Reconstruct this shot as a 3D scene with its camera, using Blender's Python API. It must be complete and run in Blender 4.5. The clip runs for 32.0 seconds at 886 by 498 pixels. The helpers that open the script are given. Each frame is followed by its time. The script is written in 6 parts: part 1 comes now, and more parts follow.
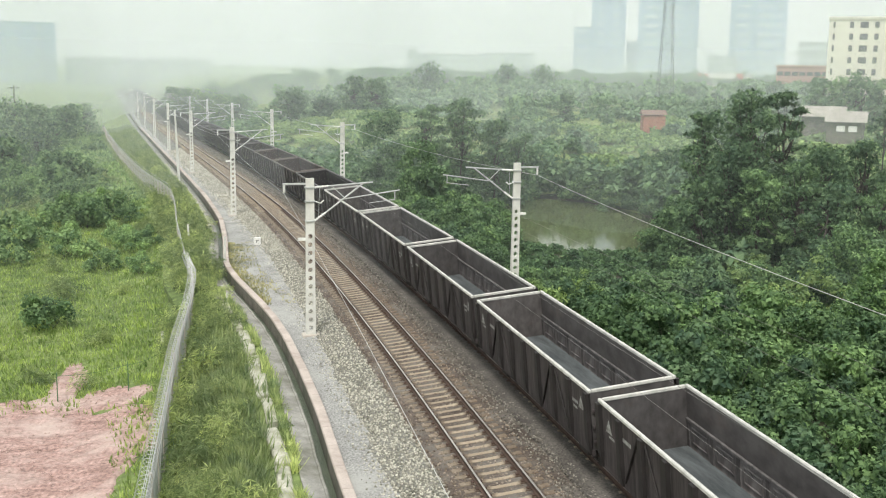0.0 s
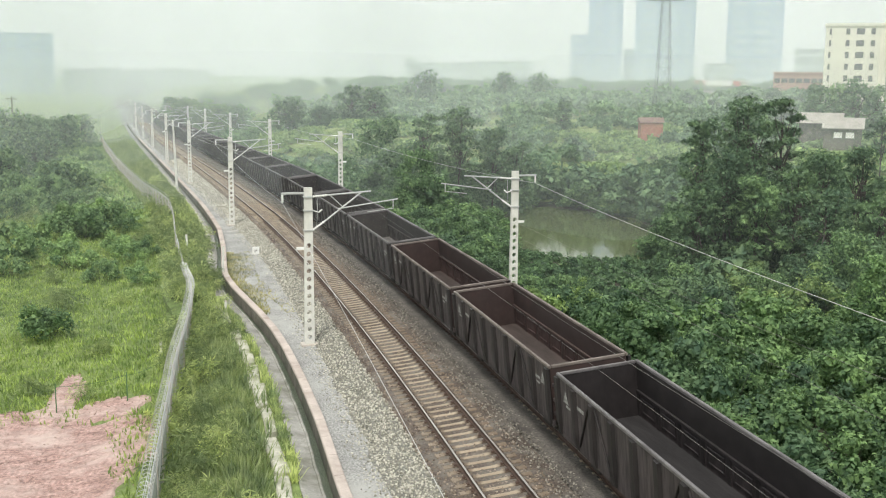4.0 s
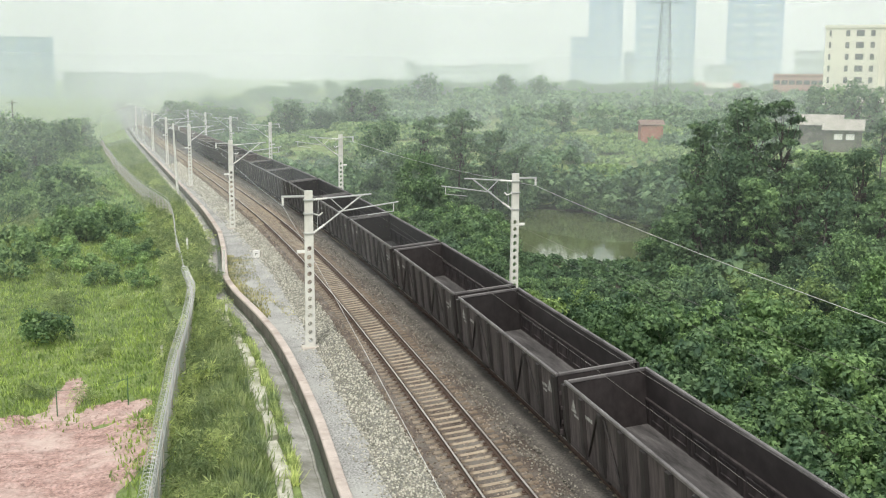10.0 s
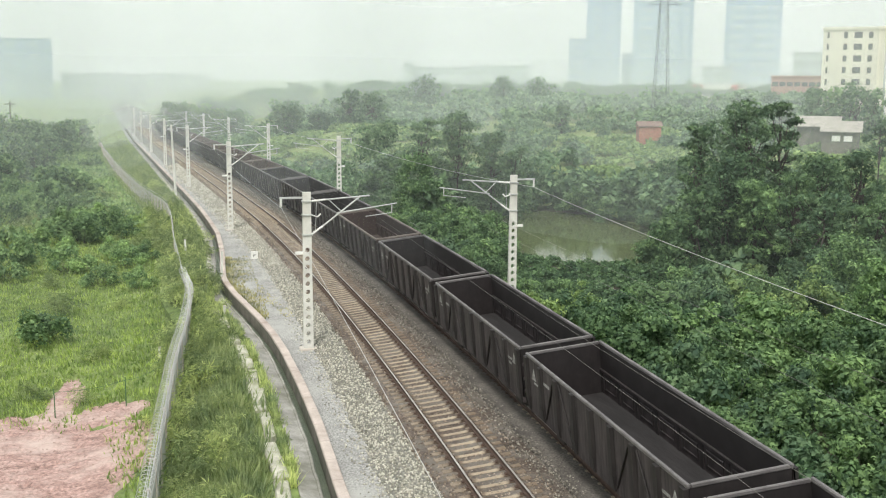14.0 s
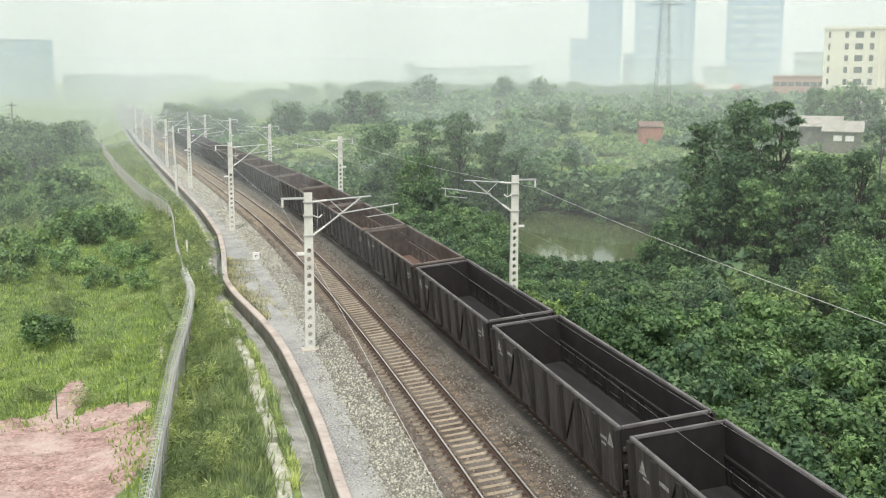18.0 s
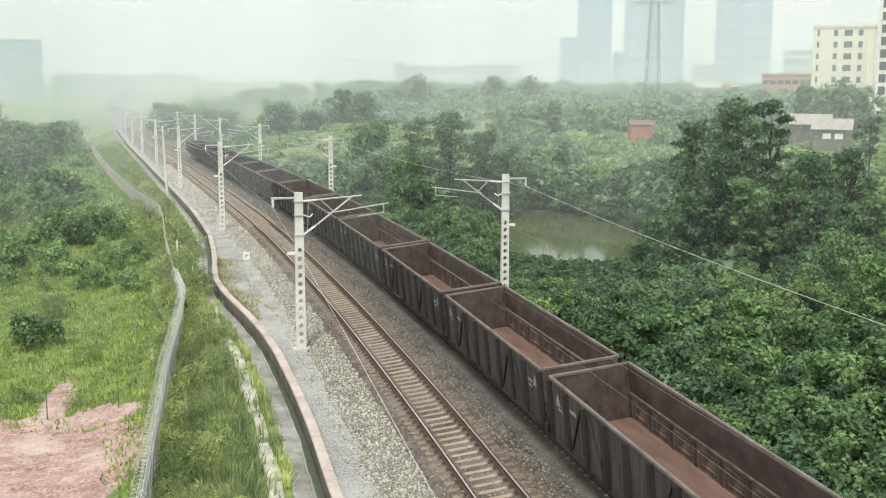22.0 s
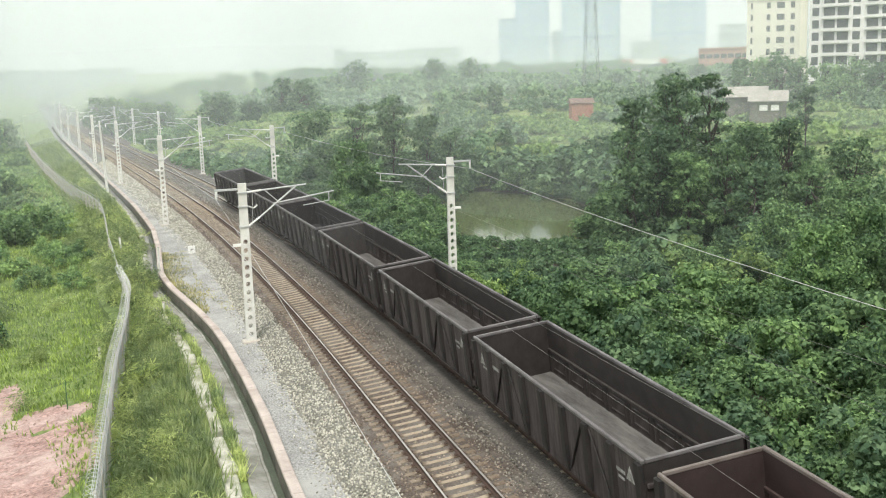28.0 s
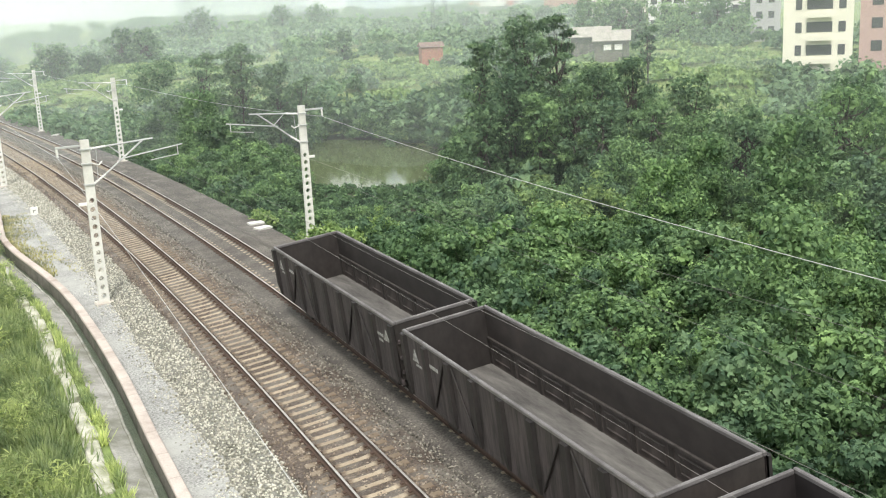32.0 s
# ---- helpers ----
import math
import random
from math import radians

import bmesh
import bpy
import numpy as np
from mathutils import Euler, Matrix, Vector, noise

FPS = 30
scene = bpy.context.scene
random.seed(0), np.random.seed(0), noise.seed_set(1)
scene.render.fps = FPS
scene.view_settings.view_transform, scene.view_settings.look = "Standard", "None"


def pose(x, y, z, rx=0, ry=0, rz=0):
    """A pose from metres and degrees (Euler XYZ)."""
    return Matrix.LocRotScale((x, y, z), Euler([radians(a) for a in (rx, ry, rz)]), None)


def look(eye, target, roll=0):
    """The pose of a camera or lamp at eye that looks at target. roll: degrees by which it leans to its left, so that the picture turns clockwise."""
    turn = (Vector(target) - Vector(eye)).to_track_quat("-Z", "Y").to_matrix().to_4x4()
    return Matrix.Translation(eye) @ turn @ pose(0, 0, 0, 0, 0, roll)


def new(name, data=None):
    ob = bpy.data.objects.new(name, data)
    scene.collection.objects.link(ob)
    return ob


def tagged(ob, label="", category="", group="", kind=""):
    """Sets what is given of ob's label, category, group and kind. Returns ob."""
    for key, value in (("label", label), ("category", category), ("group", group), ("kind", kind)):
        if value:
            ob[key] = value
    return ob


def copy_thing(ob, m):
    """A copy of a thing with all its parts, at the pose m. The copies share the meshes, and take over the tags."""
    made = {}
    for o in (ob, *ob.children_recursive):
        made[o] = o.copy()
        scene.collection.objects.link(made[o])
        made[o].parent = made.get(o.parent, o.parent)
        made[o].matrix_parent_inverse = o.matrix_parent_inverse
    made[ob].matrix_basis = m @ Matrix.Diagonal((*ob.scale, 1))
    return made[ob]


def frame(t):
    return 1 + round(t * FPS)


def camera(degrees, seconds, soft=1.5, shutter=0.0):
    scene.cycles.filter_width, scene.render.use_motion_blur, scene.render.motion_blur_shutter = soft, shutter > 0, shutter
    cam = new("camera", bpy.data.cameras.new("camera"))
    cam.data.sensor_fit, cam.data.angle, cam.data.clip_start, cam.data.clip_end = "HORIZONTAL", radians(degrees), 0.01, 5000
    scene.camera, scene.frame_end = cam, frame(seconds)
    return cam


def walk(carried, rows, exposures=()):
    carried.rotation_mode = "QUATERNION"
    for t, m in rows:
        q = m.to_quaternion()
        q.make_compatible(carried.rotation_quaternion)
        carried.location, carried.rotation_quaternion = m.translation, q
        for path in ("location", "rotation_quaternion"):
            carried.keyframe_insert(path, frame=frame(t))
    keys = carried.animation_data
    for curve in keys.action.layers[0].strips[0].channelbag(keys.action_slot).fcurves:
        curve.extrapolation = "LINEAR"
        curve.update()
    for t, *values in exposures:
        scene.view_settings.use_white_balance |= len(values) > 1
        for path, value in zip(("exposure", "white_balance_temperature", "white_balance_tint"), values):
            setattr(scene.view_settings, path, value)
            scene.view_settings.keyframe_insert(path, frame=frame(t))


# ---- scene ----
CAM_Z = 12.87
cam = camera(46.0, 32.0, soft=1.15)
PATH = [
    (0, pose(0, 0, CAM_Z, 80.141, -0.838, -11.110)),
    (0.5, pose(0, 0, CAM_Z, 80.233, -0.848, -11.142)),
    (1, pose(0, 0, CAM_Z, 80.236, -0.836, -11.140)),
    (1.5, pose(0, 0, CAM_Z, 80.306, -0.790, -11.154)),
    (2, pose(0, 0, CAM_Z, 80.406, -0.640, -11.198)),
    (2.5, pose(0, 0, CAM_Z, 80.491, -0.598, -11.229)),
    (3, pose(0, 0, CAM_Z, 80.530, -0.559, -11.254)),
    (3.5, pose(0, 0, CAM_Z, 80.571, -0.538, -11.250)),
    (5.5, pose(0, 0, CAM_Z, 80.684, -0.504, -11.249)),
    (6, pose(0, 0, CAM_Z, 80.704, -0.450, -11.260)),
    (6.5, pose(0, 0, CAM_Z, 80.751, -0.451, -11.257)),
    (7, pose(0, 0, CAM_Z, 80.735, -0.523, -11.229)),
    (7.5, pose(0, 0, CAM_Z, 80.729, -0.481, -11.218)),
    (8, pose(0, 0, CAM_Z, 80.700, -0.461, -11.211)),
    (8.5, pose(0, 0, CAM_Z, 80.669, -0.421, -11.215)),
    (9, pose(0, 0, CAM_Z, 80.724, -0.367, -11.232)),
    (9.5, pose(0, 0, CAM_Z, 80.755, -0.420, -11.230)),
    (10, pose(0, 0, CAM_Z, 80.759, -0.378, -11.240)),
    (10.5, pose(0, 0, CAM_Z, 80.784, -0.355, -11.212)),
    (11, pose(0, 0, CAM_Z, 80.779, -0.254, -11.225)),
    (11.5, pose(0, 0, CAM_Z, 80.788, -0.271, -11.229)),
    (12, pose(0, 0, CAM_Z, 80.816, -0.306, -11.274)),
    (12.5, pose(0, 0, CAM_Z, 80.810, -0.330, -11.318)),
    (13, pose(0, 0, CAM_Z, 80.815, -0.382, -11.319)),
    (13.5, pose(0, 0, CAM_Z, 80.824, -0.344, -11.334)),
    (14, pose(0, 0, CAM_Z, 80.840, -0.406, -11.337)),
    (14.5, pose(0, 0, CAM_Z, 80.827, -0.373, -11.313)),
    (16.5, pose(0, 0, CAM_Z, 80.888, -0.400, -11.317)),
    (17, pose(0, 0, CAM_Z, 80.845, -0.453, -11.305)),
    (17.5, pose(0, 0, CAM_Z, 80.840, -0.393, -11.278)),
    (18, pose(0, 0, CAM_Z, 80.864, -0.305, -11.268)),
    (18.5, pose(0, 0, CAM_Z, 80.874, -0.253, -11.255)),
    (19, pose(0, 0, CAM_Z, 80.888, -0.384, -11.236)),
    (19.5, pose(0, 0, CAM_Z, 80.891, -0.343, -11.270)),
    (20, pose(0, 0, CAM_Z, 80.861, -0.281, -11.310)),
    (20.5, pose(0, 0, CAM_Z, 80.859, -0.235, -11.470)),
    (21, pose(0, 0, CAM_Z, 80.849, -0.232, -11.607)),
    (21.5, pose(0, 0, CAM_Z, 80.862, -0.213, -11.700)),
    (22, pose(0, 0, CAM_Z, 80.814, -0.163, -11.801)),
    (22.5, pose(0, 0, CAM_Z, 80.692, 0.224, -12.012)),
    (23, pose(0, 0, CAM_Z, 80.462, 0.582, -12.305)),
    (23.5, pose(0, 0, CAM_Z, 80.350, 0.824, -12.458)),
    (24, pose(0, 0, CAM_Z, 80.216, 0.885, -12.696)),
    (24.5, pose(0, 0, CAM_Z, 80.195, 1.101, -13.073)),
    (25, pose(0, 0, CAM_Z, 80.091, 1.090, -13.566)),
    (25.5, pose(0, 0, CAM_Z, 79.869, 1.324, -14.440)),
    (27.5, pose(0, 0, CAM_Z, 80.161, 1.688, -14.941)),
    (28, pose(0, 0, CAM_Z, 79.917, 1.716, -15.050)),
    (28.5, pose(0, 0, CAM_Z, 79.914, 1.733, -15.098)),
    (29, pose(0, 0, CAM_Z, 79.850, 1.894, -15.440)),
    (29.5, pose(0, 0, CAM_Z, 79.694, 1.836, -15.841)),
    (30, pose(0, 0, CAM_Z, 79.928, 1.838, -15.999)),
    (30.5, pose(0, 0, CAM_Z, 80.018, 1.832, -16.095)),
    (31, pose(0, 0, CAM_Z, 79.941, 1.939, -16.322)),
    (31.5, pose(0, 0, CAM_Z, 79.421, 1.866, -17.531)),
    (31.7, pose(0, 0, CAM_Z, 78.704, 2.127, -19.037)),
    (31.85, pose(0, 0, CAM_Z, 77.733, 2.447, -21.060)),
    (32, pose(0, 0, CAM_Z, 76.681, 2.751, -23.232)),
]
walk(cam, PATH, [(0, 0.56), (20, 0.59), (25, 0.64), (28, 0.68), (31, 0.77), (32, 0.88)])

# ---- sky and sun: hazy overcast ----
world = bpy.data.worlds.new("sky")
scene.world = world
world.use_nodes = True
wn, wl = world.node_tree.nodes, world.node_tree.links
sky = wn.new("ShaderNodeTexSky")
sky.sky_type, sky.sun_disc = "NISHITA", False
sky.sun_elevation, sky.sun_rotation = radians(55), radians(200)
sky.dust_density, sky.air_density = 6.0, 1.5
dim = wn.new("ShaderNodeVectorMath")
dim.operation = "SCALE"
dim.inputs["Scale"].default_value = 0.10
veil = wn.new("ShaderNodeMix")
veil.data_type = "RGBA"
veil.inputs["Factor"].default_value = 0.85
veil.inputs[7].default_value = (0.742, 0.772, 0.742, 1)
wl.new(sky.outputs[0], dim.inputs[0])
wl.new(dim.outputs[0], veil.inputs[6])
wl.new(veil.outputs[2], wn["Background"].inputs[0])
wn["Background"].inputs[1].default_value = 1.0
sun = new("sun", bpy.data.lights.new("sun", "SUN"))
sun.data.energy, sun.data.angle, sun.data.color = 1.78, radians(14), (1.0, 0.96, 0.88)
sun.matrix_world = look((0, 0, 100), (30, 60, 0))

# ---- the railway's line: an arc that runs out into a straight ----
K, S_ARC, S_BACK = 0.001186, 104.0, -20.0
LINE_X, FAR_OFF, GAUGE, PITCH = 8.705, 4.37, 1.505, 13.979
CANT = 0.1585


def line(s, off=0.0):
    """World x, y and heading of the point at arc length s and lateral offset off (right is positive)."""
    a = min(max(s, S_BACK), S_ARC)
    th = K * a
    x, y = LINE_X - (1 - math.cos(th)) / K, math.sin(th) / K
    e = s - a
    return x - math.sin(th) * e + off * math.cos(th), y + math.cos(th) * e + off * math.sin(th), th


def grade(s):
    """Fall of the line in the distance."""
    if s < 95:
        return 0.0
    if s < 135:
        return -0.0002 * (s - 95) ** 2
    return max(-0.32 - 0.016 * (s - 135), -3.0)


def cant(s):
    return CANT * min(1.0, max(0.0, (175 - s) / 55.0)) * min(1.0, max(0.0, (s + 60) / 40.0))


def at(s, off, z=0.0):
    x, y, th = line(s, off)
    return Vector((x, y, z + grade(s)))


def rail_pose(s, off, z=0.0, turn=0.0):
    """Pose on the plane of a track whose centre lies at off."""
    x, y, th = line(s, off)
    slope = math.degrees(math.atan((grade(s + 2) - grade(s - 2)) / 4))
    return pose(x, y, z + grade(s), 0, 0, math.degrees(th) + turn) @ pose(0, 0, 0, slope, -math.degrees(math.asin(cant(s) / GAUGE)), 0)


def to_line(x, y):
    """Arc length and offset of a world point."""
    cx = LINE_X - 1 / K
    th = math.atan2(y, x - cx)
    if K * S_BACK <= th <= K * S_ARC:
        return th / K, math.hypot(x - cx, y) - 1 / K
    end = S_ARC if th > 0 else S_BACK
    px, py, th = line(end)
    dx, dy = x - px, y - py
    return end - dx * math.sin(th) + dy * math.cos(th), dx * math.cos(th) + dy * math.sin(th)


# ---- materials ----
def material(name):
    m = bpy.data.materials.new(name)
    m.use_nodes = True
    return m, m.node_tree.nodes, m.node_tree.links, m.node_tree.nodes["Principled BSDF"]


def ramp_of(nodes, stops):
    r = nodes.new("ShaderNodeValToRGB")
    e = r.color_ramp.elements
    while len(e) < len(stops):
        e.new(0.5)
    for i, (p, c) in enumerate(stops):
        e[i].position, e[i].color = p, (*c, 1)
    return r


def noise_of(nodes, links, scale, detail=5, rough=0.6, space="Object", stretch=None):
    tc = nodes.new("ShaderNodeTexCoord")
    n = nodes.new("ShaderNodeTexNoise")
    n.inputs["Scale"].default_value, n.inputs["Detail"].default_value, n.inputs["Roughness"].default_value = scale, detail, rough
    if stretch:
        mp = nodes.new("ShaderNodeMapping")
        mp.inputs["Scale"].default_value = stretch
        links.new(tc.outputs[space], mp.inputs[0])
        links.new(mp.outputs[0], n.inputs["Vector"])
    else:
        links.new(tc.outputs[space], n.inputs["Vector"])
    return n


def mix_of(nodes, links, fac, a, b, mode="MIX"):
    m = nodes.new("ShaderNodeMix")
    m.data_type, m.blend_type = "RGBA", mode
    for socket, v in ((m.inputs[0], fac), (m.inputs[6], a), (m.inputs[7], b)):
        if isinstance(v, (int, float)):
            socket.default_value = v
        elif isinstance(v, tuple):
            socket.default_value = (*v, 1)
        else:
            links.new(v, socket)
    return m.outputs[2]


def surface(name, stops, scale=3.0, rough=0.85, fine=0.0, fine_scale=40.0, bump=0.3, dirt=None, dirt_scale=0.4, metal=0.0, space="Object", vary=0.0, stretch=None):
    """Two scales of noise over a ramp of colours, with bump, broad stains and a random shade for each object."""
    m, n, l, b = material(name)
    a = noise_of(n, l, scale, space=space, stretch=stretch)
    r = ramp_of(n, stops)
    l.new(a.outputs[0], r.inputs[0])
    col = r.outputs[0]
    f = noise_of(n, l, fine_scale, 3, space=space)
    if fine:
        g = ramp_of(n, [(0.3, (1 - fine,) * 3), (0.7, (1 + fine,) * 3)])
        l.new(f.outputs[0], g.inputs[0])
        col = mix_of(n, l, 1.0, col, g.outputs[0], "MULTIPLY")
    if dirt:
        d = noise_of(n, l, dirt_scale, 6, 0.65, space=space)
        dr = ramp_of(n, [(0.45, (0, 0, 0)), (0.68, (1, 1, 1))])
        l.new(d.outputs[0], dr.inputs[0])
        col = mix_of(n, l, dr.outputs[0], col, dirt)
    if vary:
        o = n.new("ShaderNodeObjectInfo")
        g = ramp_of(n, [(0.0, (1 - vary,) * 3), (1.0, (1 + vary,) * 3)])
        l.new(o.outputs["Random"], g.inputs[0])
        col = mix_of(n, l, 1.0, col, g.outputs[0], "MULTIPLY")
    l.new(col, b.inputs["Base Color"])
    b.inputs["Roughness"].default_value, b.inputs["Metallic"].default_value = rough, metal
    if bump:
        bp = n.new("ShaderNodeBump")
        bp.inputs["Strength"].default_value, bp.inputs["Distance"].default_value = bump, 0.05
        l.new(f.outputs[0], bp.inputs["Height"])
        l.new(bp.outputs[0], b.inputs["Normal"])
    return m


def leaf_material(name, dark, light, back=0.30):
    m, n, l, b = material(name)
    g = n.new("ShaderNodeNewGeometry")
    o = n.new("ShaderNodeObjectInfo")
    r = ramp_of(n, [(0.0, dark), (0.75, light), (1.0, tuple(min(1, c * 1.15) for c in light))])
    l.new(g.outputs["Random Per Island"], r.inputs[0])
    v = ramp_of(n, [(0.0, (0.62, 0.68, 0.72)), (0.5, (0.95, 0.97, 0.98)), (1.0, (1.26, 1.26, 1.16))])
    l.new(o.outputs["Random"], v.inputs[0])
    # Broad noise stands in for lit and shaded tufts, put into the leaf colour.
    w = noise_of(n, l, 0.8, 2, space="Object")
    wr = ramp_of(n, [(0.34, (0.60, 0.66, 0.70)), (0.66, (1.42, 1.34, 1.18))])
    l.new(w.outputs[0], wr.inputs[0])
    col = mix_of(n, l, 1.0, mix_of(n, l, 1.0, r.outputs[0], v.outputs[0], "MULTIPLY"), wr.outputs[0], "MULTIPLY")
    l.new(col, b.inputs["Base Color"])
    b.inputs["Roughness"].default_value = 0.65
    b.inputs["Specular IOR Level"].default_value = 0.25
    t = n.new("ShaderNodeBsdfTranslucent")
    l.new(col, t.inputs[0])
    x = n.new("ShaderNodeMixShader")
    x.inputs[0].default_value = back
    l.new(b.outputs[0], x.inputs[1])
    l.new(t.outputs[0], x.inputs[2])
    l.new(x.outputs[0], n["Material Output"].inputs[0])
    return m


M = {}
M["gravel"] = surface("grey_gravel", [(0.3, (0.23, 0.23, 0.225)), (0.7, (0.36, 0.36, 0.35))], 0.5, 0.95, 0.6, 13.0, 1.0, (0.40, 0.40, 0.385), 0.35)
M["ballast"] = surface("rusty_brown_ballast", [(0.3, (0.060, 0.045, 0.037)), (0.7, (0.145, 0.116, 0.096))], 0.7, 0.95, 0.6, 13.0, 1.0, (0.19, 0.175, 0.158), 0.5)
M["ballast_dark"] = surface("coal_dusted_ballast", [(0.3, (0.080, 0.072, 0.065)), (0.7, (0.165, 0.150, 0.135))], 0.7, 0.95, 0.6, 13.0, 1.0, (0.075, 0.068, 0.063), 0.4)
# Darker base: shade in the gaps between the stones is put into it.
M["shoulder"] = surface("gap_shade_crushed_stone", [(0.3, (0.13, 0.13, 0.112)), (0.7, (0.25, 0.245, 0.22))], 1.2, 0.95, 0.6, 11.0, 1.0)
M["sleeper"] = surface("dusty_concrete_sleeper", [(0.3, (0.30, 0.25, 0.185)), (0.7, (0.45, 0.385, 0.295))], 2.0, 0.9, 0.15, 30, 0.3, (0.26, 0.19, 0.13), 1.2, vary=0.15)
M["rail"] = surface("rusty_rail_side", [(0.3, (0.045, 0.028, 0.022)), (0.7, (0.095, 0.058, 0.043))], 3, 0.8, 0.2)
M["rail_head"] = surface("worn_steel_rail_head", [(0.3, (0.45, 0.42, 0.39)), (0.7, (0.62, 0.59, 0.56))], 0.6, 0.35, 0.1, 20, 0.05, metal=0.7)
M["concrete"] = surface("weathered_concrete", [(0.3, (0.44, 0.41, 0.37)), (0.7, (0.60, 0.56, 0.51))], 1.0, 0.9, 0.12, 20, 0.3, (0.36, 0.31, 0.27), 0.35)
M["lining"] = surface("grey_drain_concrete", [(0.3, (0.24, 0.235, 0.22)), (0.7, (0.40, 0.39, 0.365))], 1.4, 0.9, 0.2, 14, 0.4, (0.16, 0.16, 0.13), 0.6)
# Dark for the wall face's shade, put into the colour; mossy blotches over it.
M["dark_concrete"] = surface("shade_dark_stained_concrete", [(0.3, (0.10, 0.095, 0.08)), (0.7, (0.20, 0.185, 0.16))], 1.2, 0.9, 0.2, 15, 0.4, (0.07, 0.08, 0.055), 0.5)
M["coping"] = surface("pinkish_concrete_coping", [(0.3, (0.42, 0.36, 0.33)), (0.7, (0.56, 0.49, 0.45))], 0.8, 0.9, 0.12, 18, 0.3, (0.32, 0.26, 0.23), 0.5)
M["mast"] = surface("pale_mast_concrete", [(0.3, (0.60, 0.60, 0.57)), (0.7, (0.74, 0.74, 0.70))], 1.5, 0.85, 0.08, 25, 0.2, (0.5, 0.49, 0.46), 0.5)
M["galv"] = surface("galvanised_steel", [(0.3, (0.45, 0.46, 0.46)), (0.7, (0.58, 0.59, 0.59))], 4, 0.5, 0.1, metal=0.4)
M["pylon"] = surface("dull_dark_steel", [(0.3, (0.04, 0.042, 0.044)), (0.7, (0.075, 0.08, 0.082))], 4, 0.6, 0.1)
M["porcelain"] = surface("white_porcelain", [(0.3, (0.75, 0.75, 0.73)), (0.7, (0.85, 0.85, 0.83))], 4, 0.25)
M["wire"] = surface("aluminium_wire", [(0.3, (0.5, 0.5, 0.5)), (0.7, (0.6, 0.6, 0.6))], 4, 0.5)
M["wire_dark"] = surface("sooty_copper_wire", [(0.3, (0.15, 0.145, 0.14)), (0.7, (0.22, 0.21, 0.205))], 4, 0.6)
M["drain"] = surface("wet_mossy_channel", [(0.3, (0.05, 0.07, 0.045)), (0.7, (0.10, 0.12, 0.08))], 1.2, 0.35, 0.2)
M["brick"] = surface("red_brick", [(0.3, (0.30, 0.13, 0.09)), (0.7, (0.42, 0.20, 0.15))], 2.0, 0.9, 0.2, 12)
M["white_paint"] = surface("white_paint", [(0.3, (0.74, 0.74, 0.72)), (0.7, (0.82, 0.82, 0.80))], 2, 0.6)
M["bark"] = surface("grey_brown_bark", [(0.3, (0.045, 0.040, 0.034)), (0.7, (0.095, 0.085, 0.075))], 5, 0.95, 0.3, 15, 0.8)
M["leaf"] = leaf_material("mid_green_leaves", (0.068, 0.125, 0.062), (0.168, 0.270, 0.128))
M["leaf_dark"] = leaf_material("dark_green_leaves", (0.058, 0.108, 0.062), (0.138, 0.220, 0.116))
M["leaf_pale"] = leaf_material("grey_green_leaves", (0.055, 0.11, 0.06), (0.16, 0.25, 0.14))
M["leaf_light"] = leaf_material("yellow_green_leaves", (0.10, 0.165, 0.065), (0.23, 0.325, 0.135))
# Distance haze put into both far leaf colours: paler, with less contrast.
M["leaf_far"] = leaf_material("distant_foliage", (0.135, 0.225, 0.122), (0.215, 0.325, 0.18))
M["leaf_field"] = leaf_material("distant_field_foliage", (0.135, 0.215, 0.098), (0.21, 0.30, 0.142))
M["grass"] = leaf_material("meadow_grass_blades", (0.20, 0.29, 0.08), (0.40, 0.50, 0.17), 0.5)
M["grass_dry"] = leaf_material("tall_weed_blades", (0.31, 0.39, 0.15), (0.56, 0.61, 0.31), 0.55)
M["weed"] = leaf_material("soft_weed_leaves", (0.27, 0.35, 0.15), (0.50, 0.57, 0.28), 0.5)
M["leaf_left"] = leaf_material("dull_green_tree_leaves", (0.10, 0.17, 0.095), (0.225, 0.325, 0.165))
M["leaf_soft"] = leaf_material("soft_meadow_bush_leaves", (0.125, 0.205, 0.095), (0.255, 0.375, 0.175), 0.38)


# ---- mesh helpers ----
def finish(name, bm, mat, parent=None, label="", smooth=False):
    me = bpy.data.meshes.new(name)
    bm.to_mesh(me)
    bm.free()
    for m in mat if isinstance(mat, (list, tuple)) else [mat]:
        me.materials.append(m)
    if smooth:
        me.shade_smooth()
    ob = new(name, me)
    if parent:
        ob.parent = parent
    if label:
        ob["label"] = label
    return ob


def part(name, bm, mat, parent, label="", smooth=False):
    return finish(name, bm, mat, parent, label, smooth)


def shared(name, me, parent, m=None):
    ob = new(name, me)
    ob.parent = parent
    if m is not None:
        ob.matrix_basis = m
    return ob


def box(bm, lo, hi, m=None, bevel=0.0):
    """A box between two corners, with bevelled edges."""
    c = [(a + b) / 2 for a, b in zip(lo, hi)]
    d = [abs(b - a) for a, b in zip(lo, hi)]
    mat = Matrix.Translation(c) @ Matrix.Diagonal((*d, 1))
    got = bmesh.ops.create_cube(bm, size=1, matrix=(m @ mat) if m is not None else mat)
    if bevel:
        edges = list({e for v in got["verts"] for e in v.link_edges})
        bmesh.ops.bevel(bm, geom=edges, offset=bevel, segments=1, affect="EDGES")
    return bm


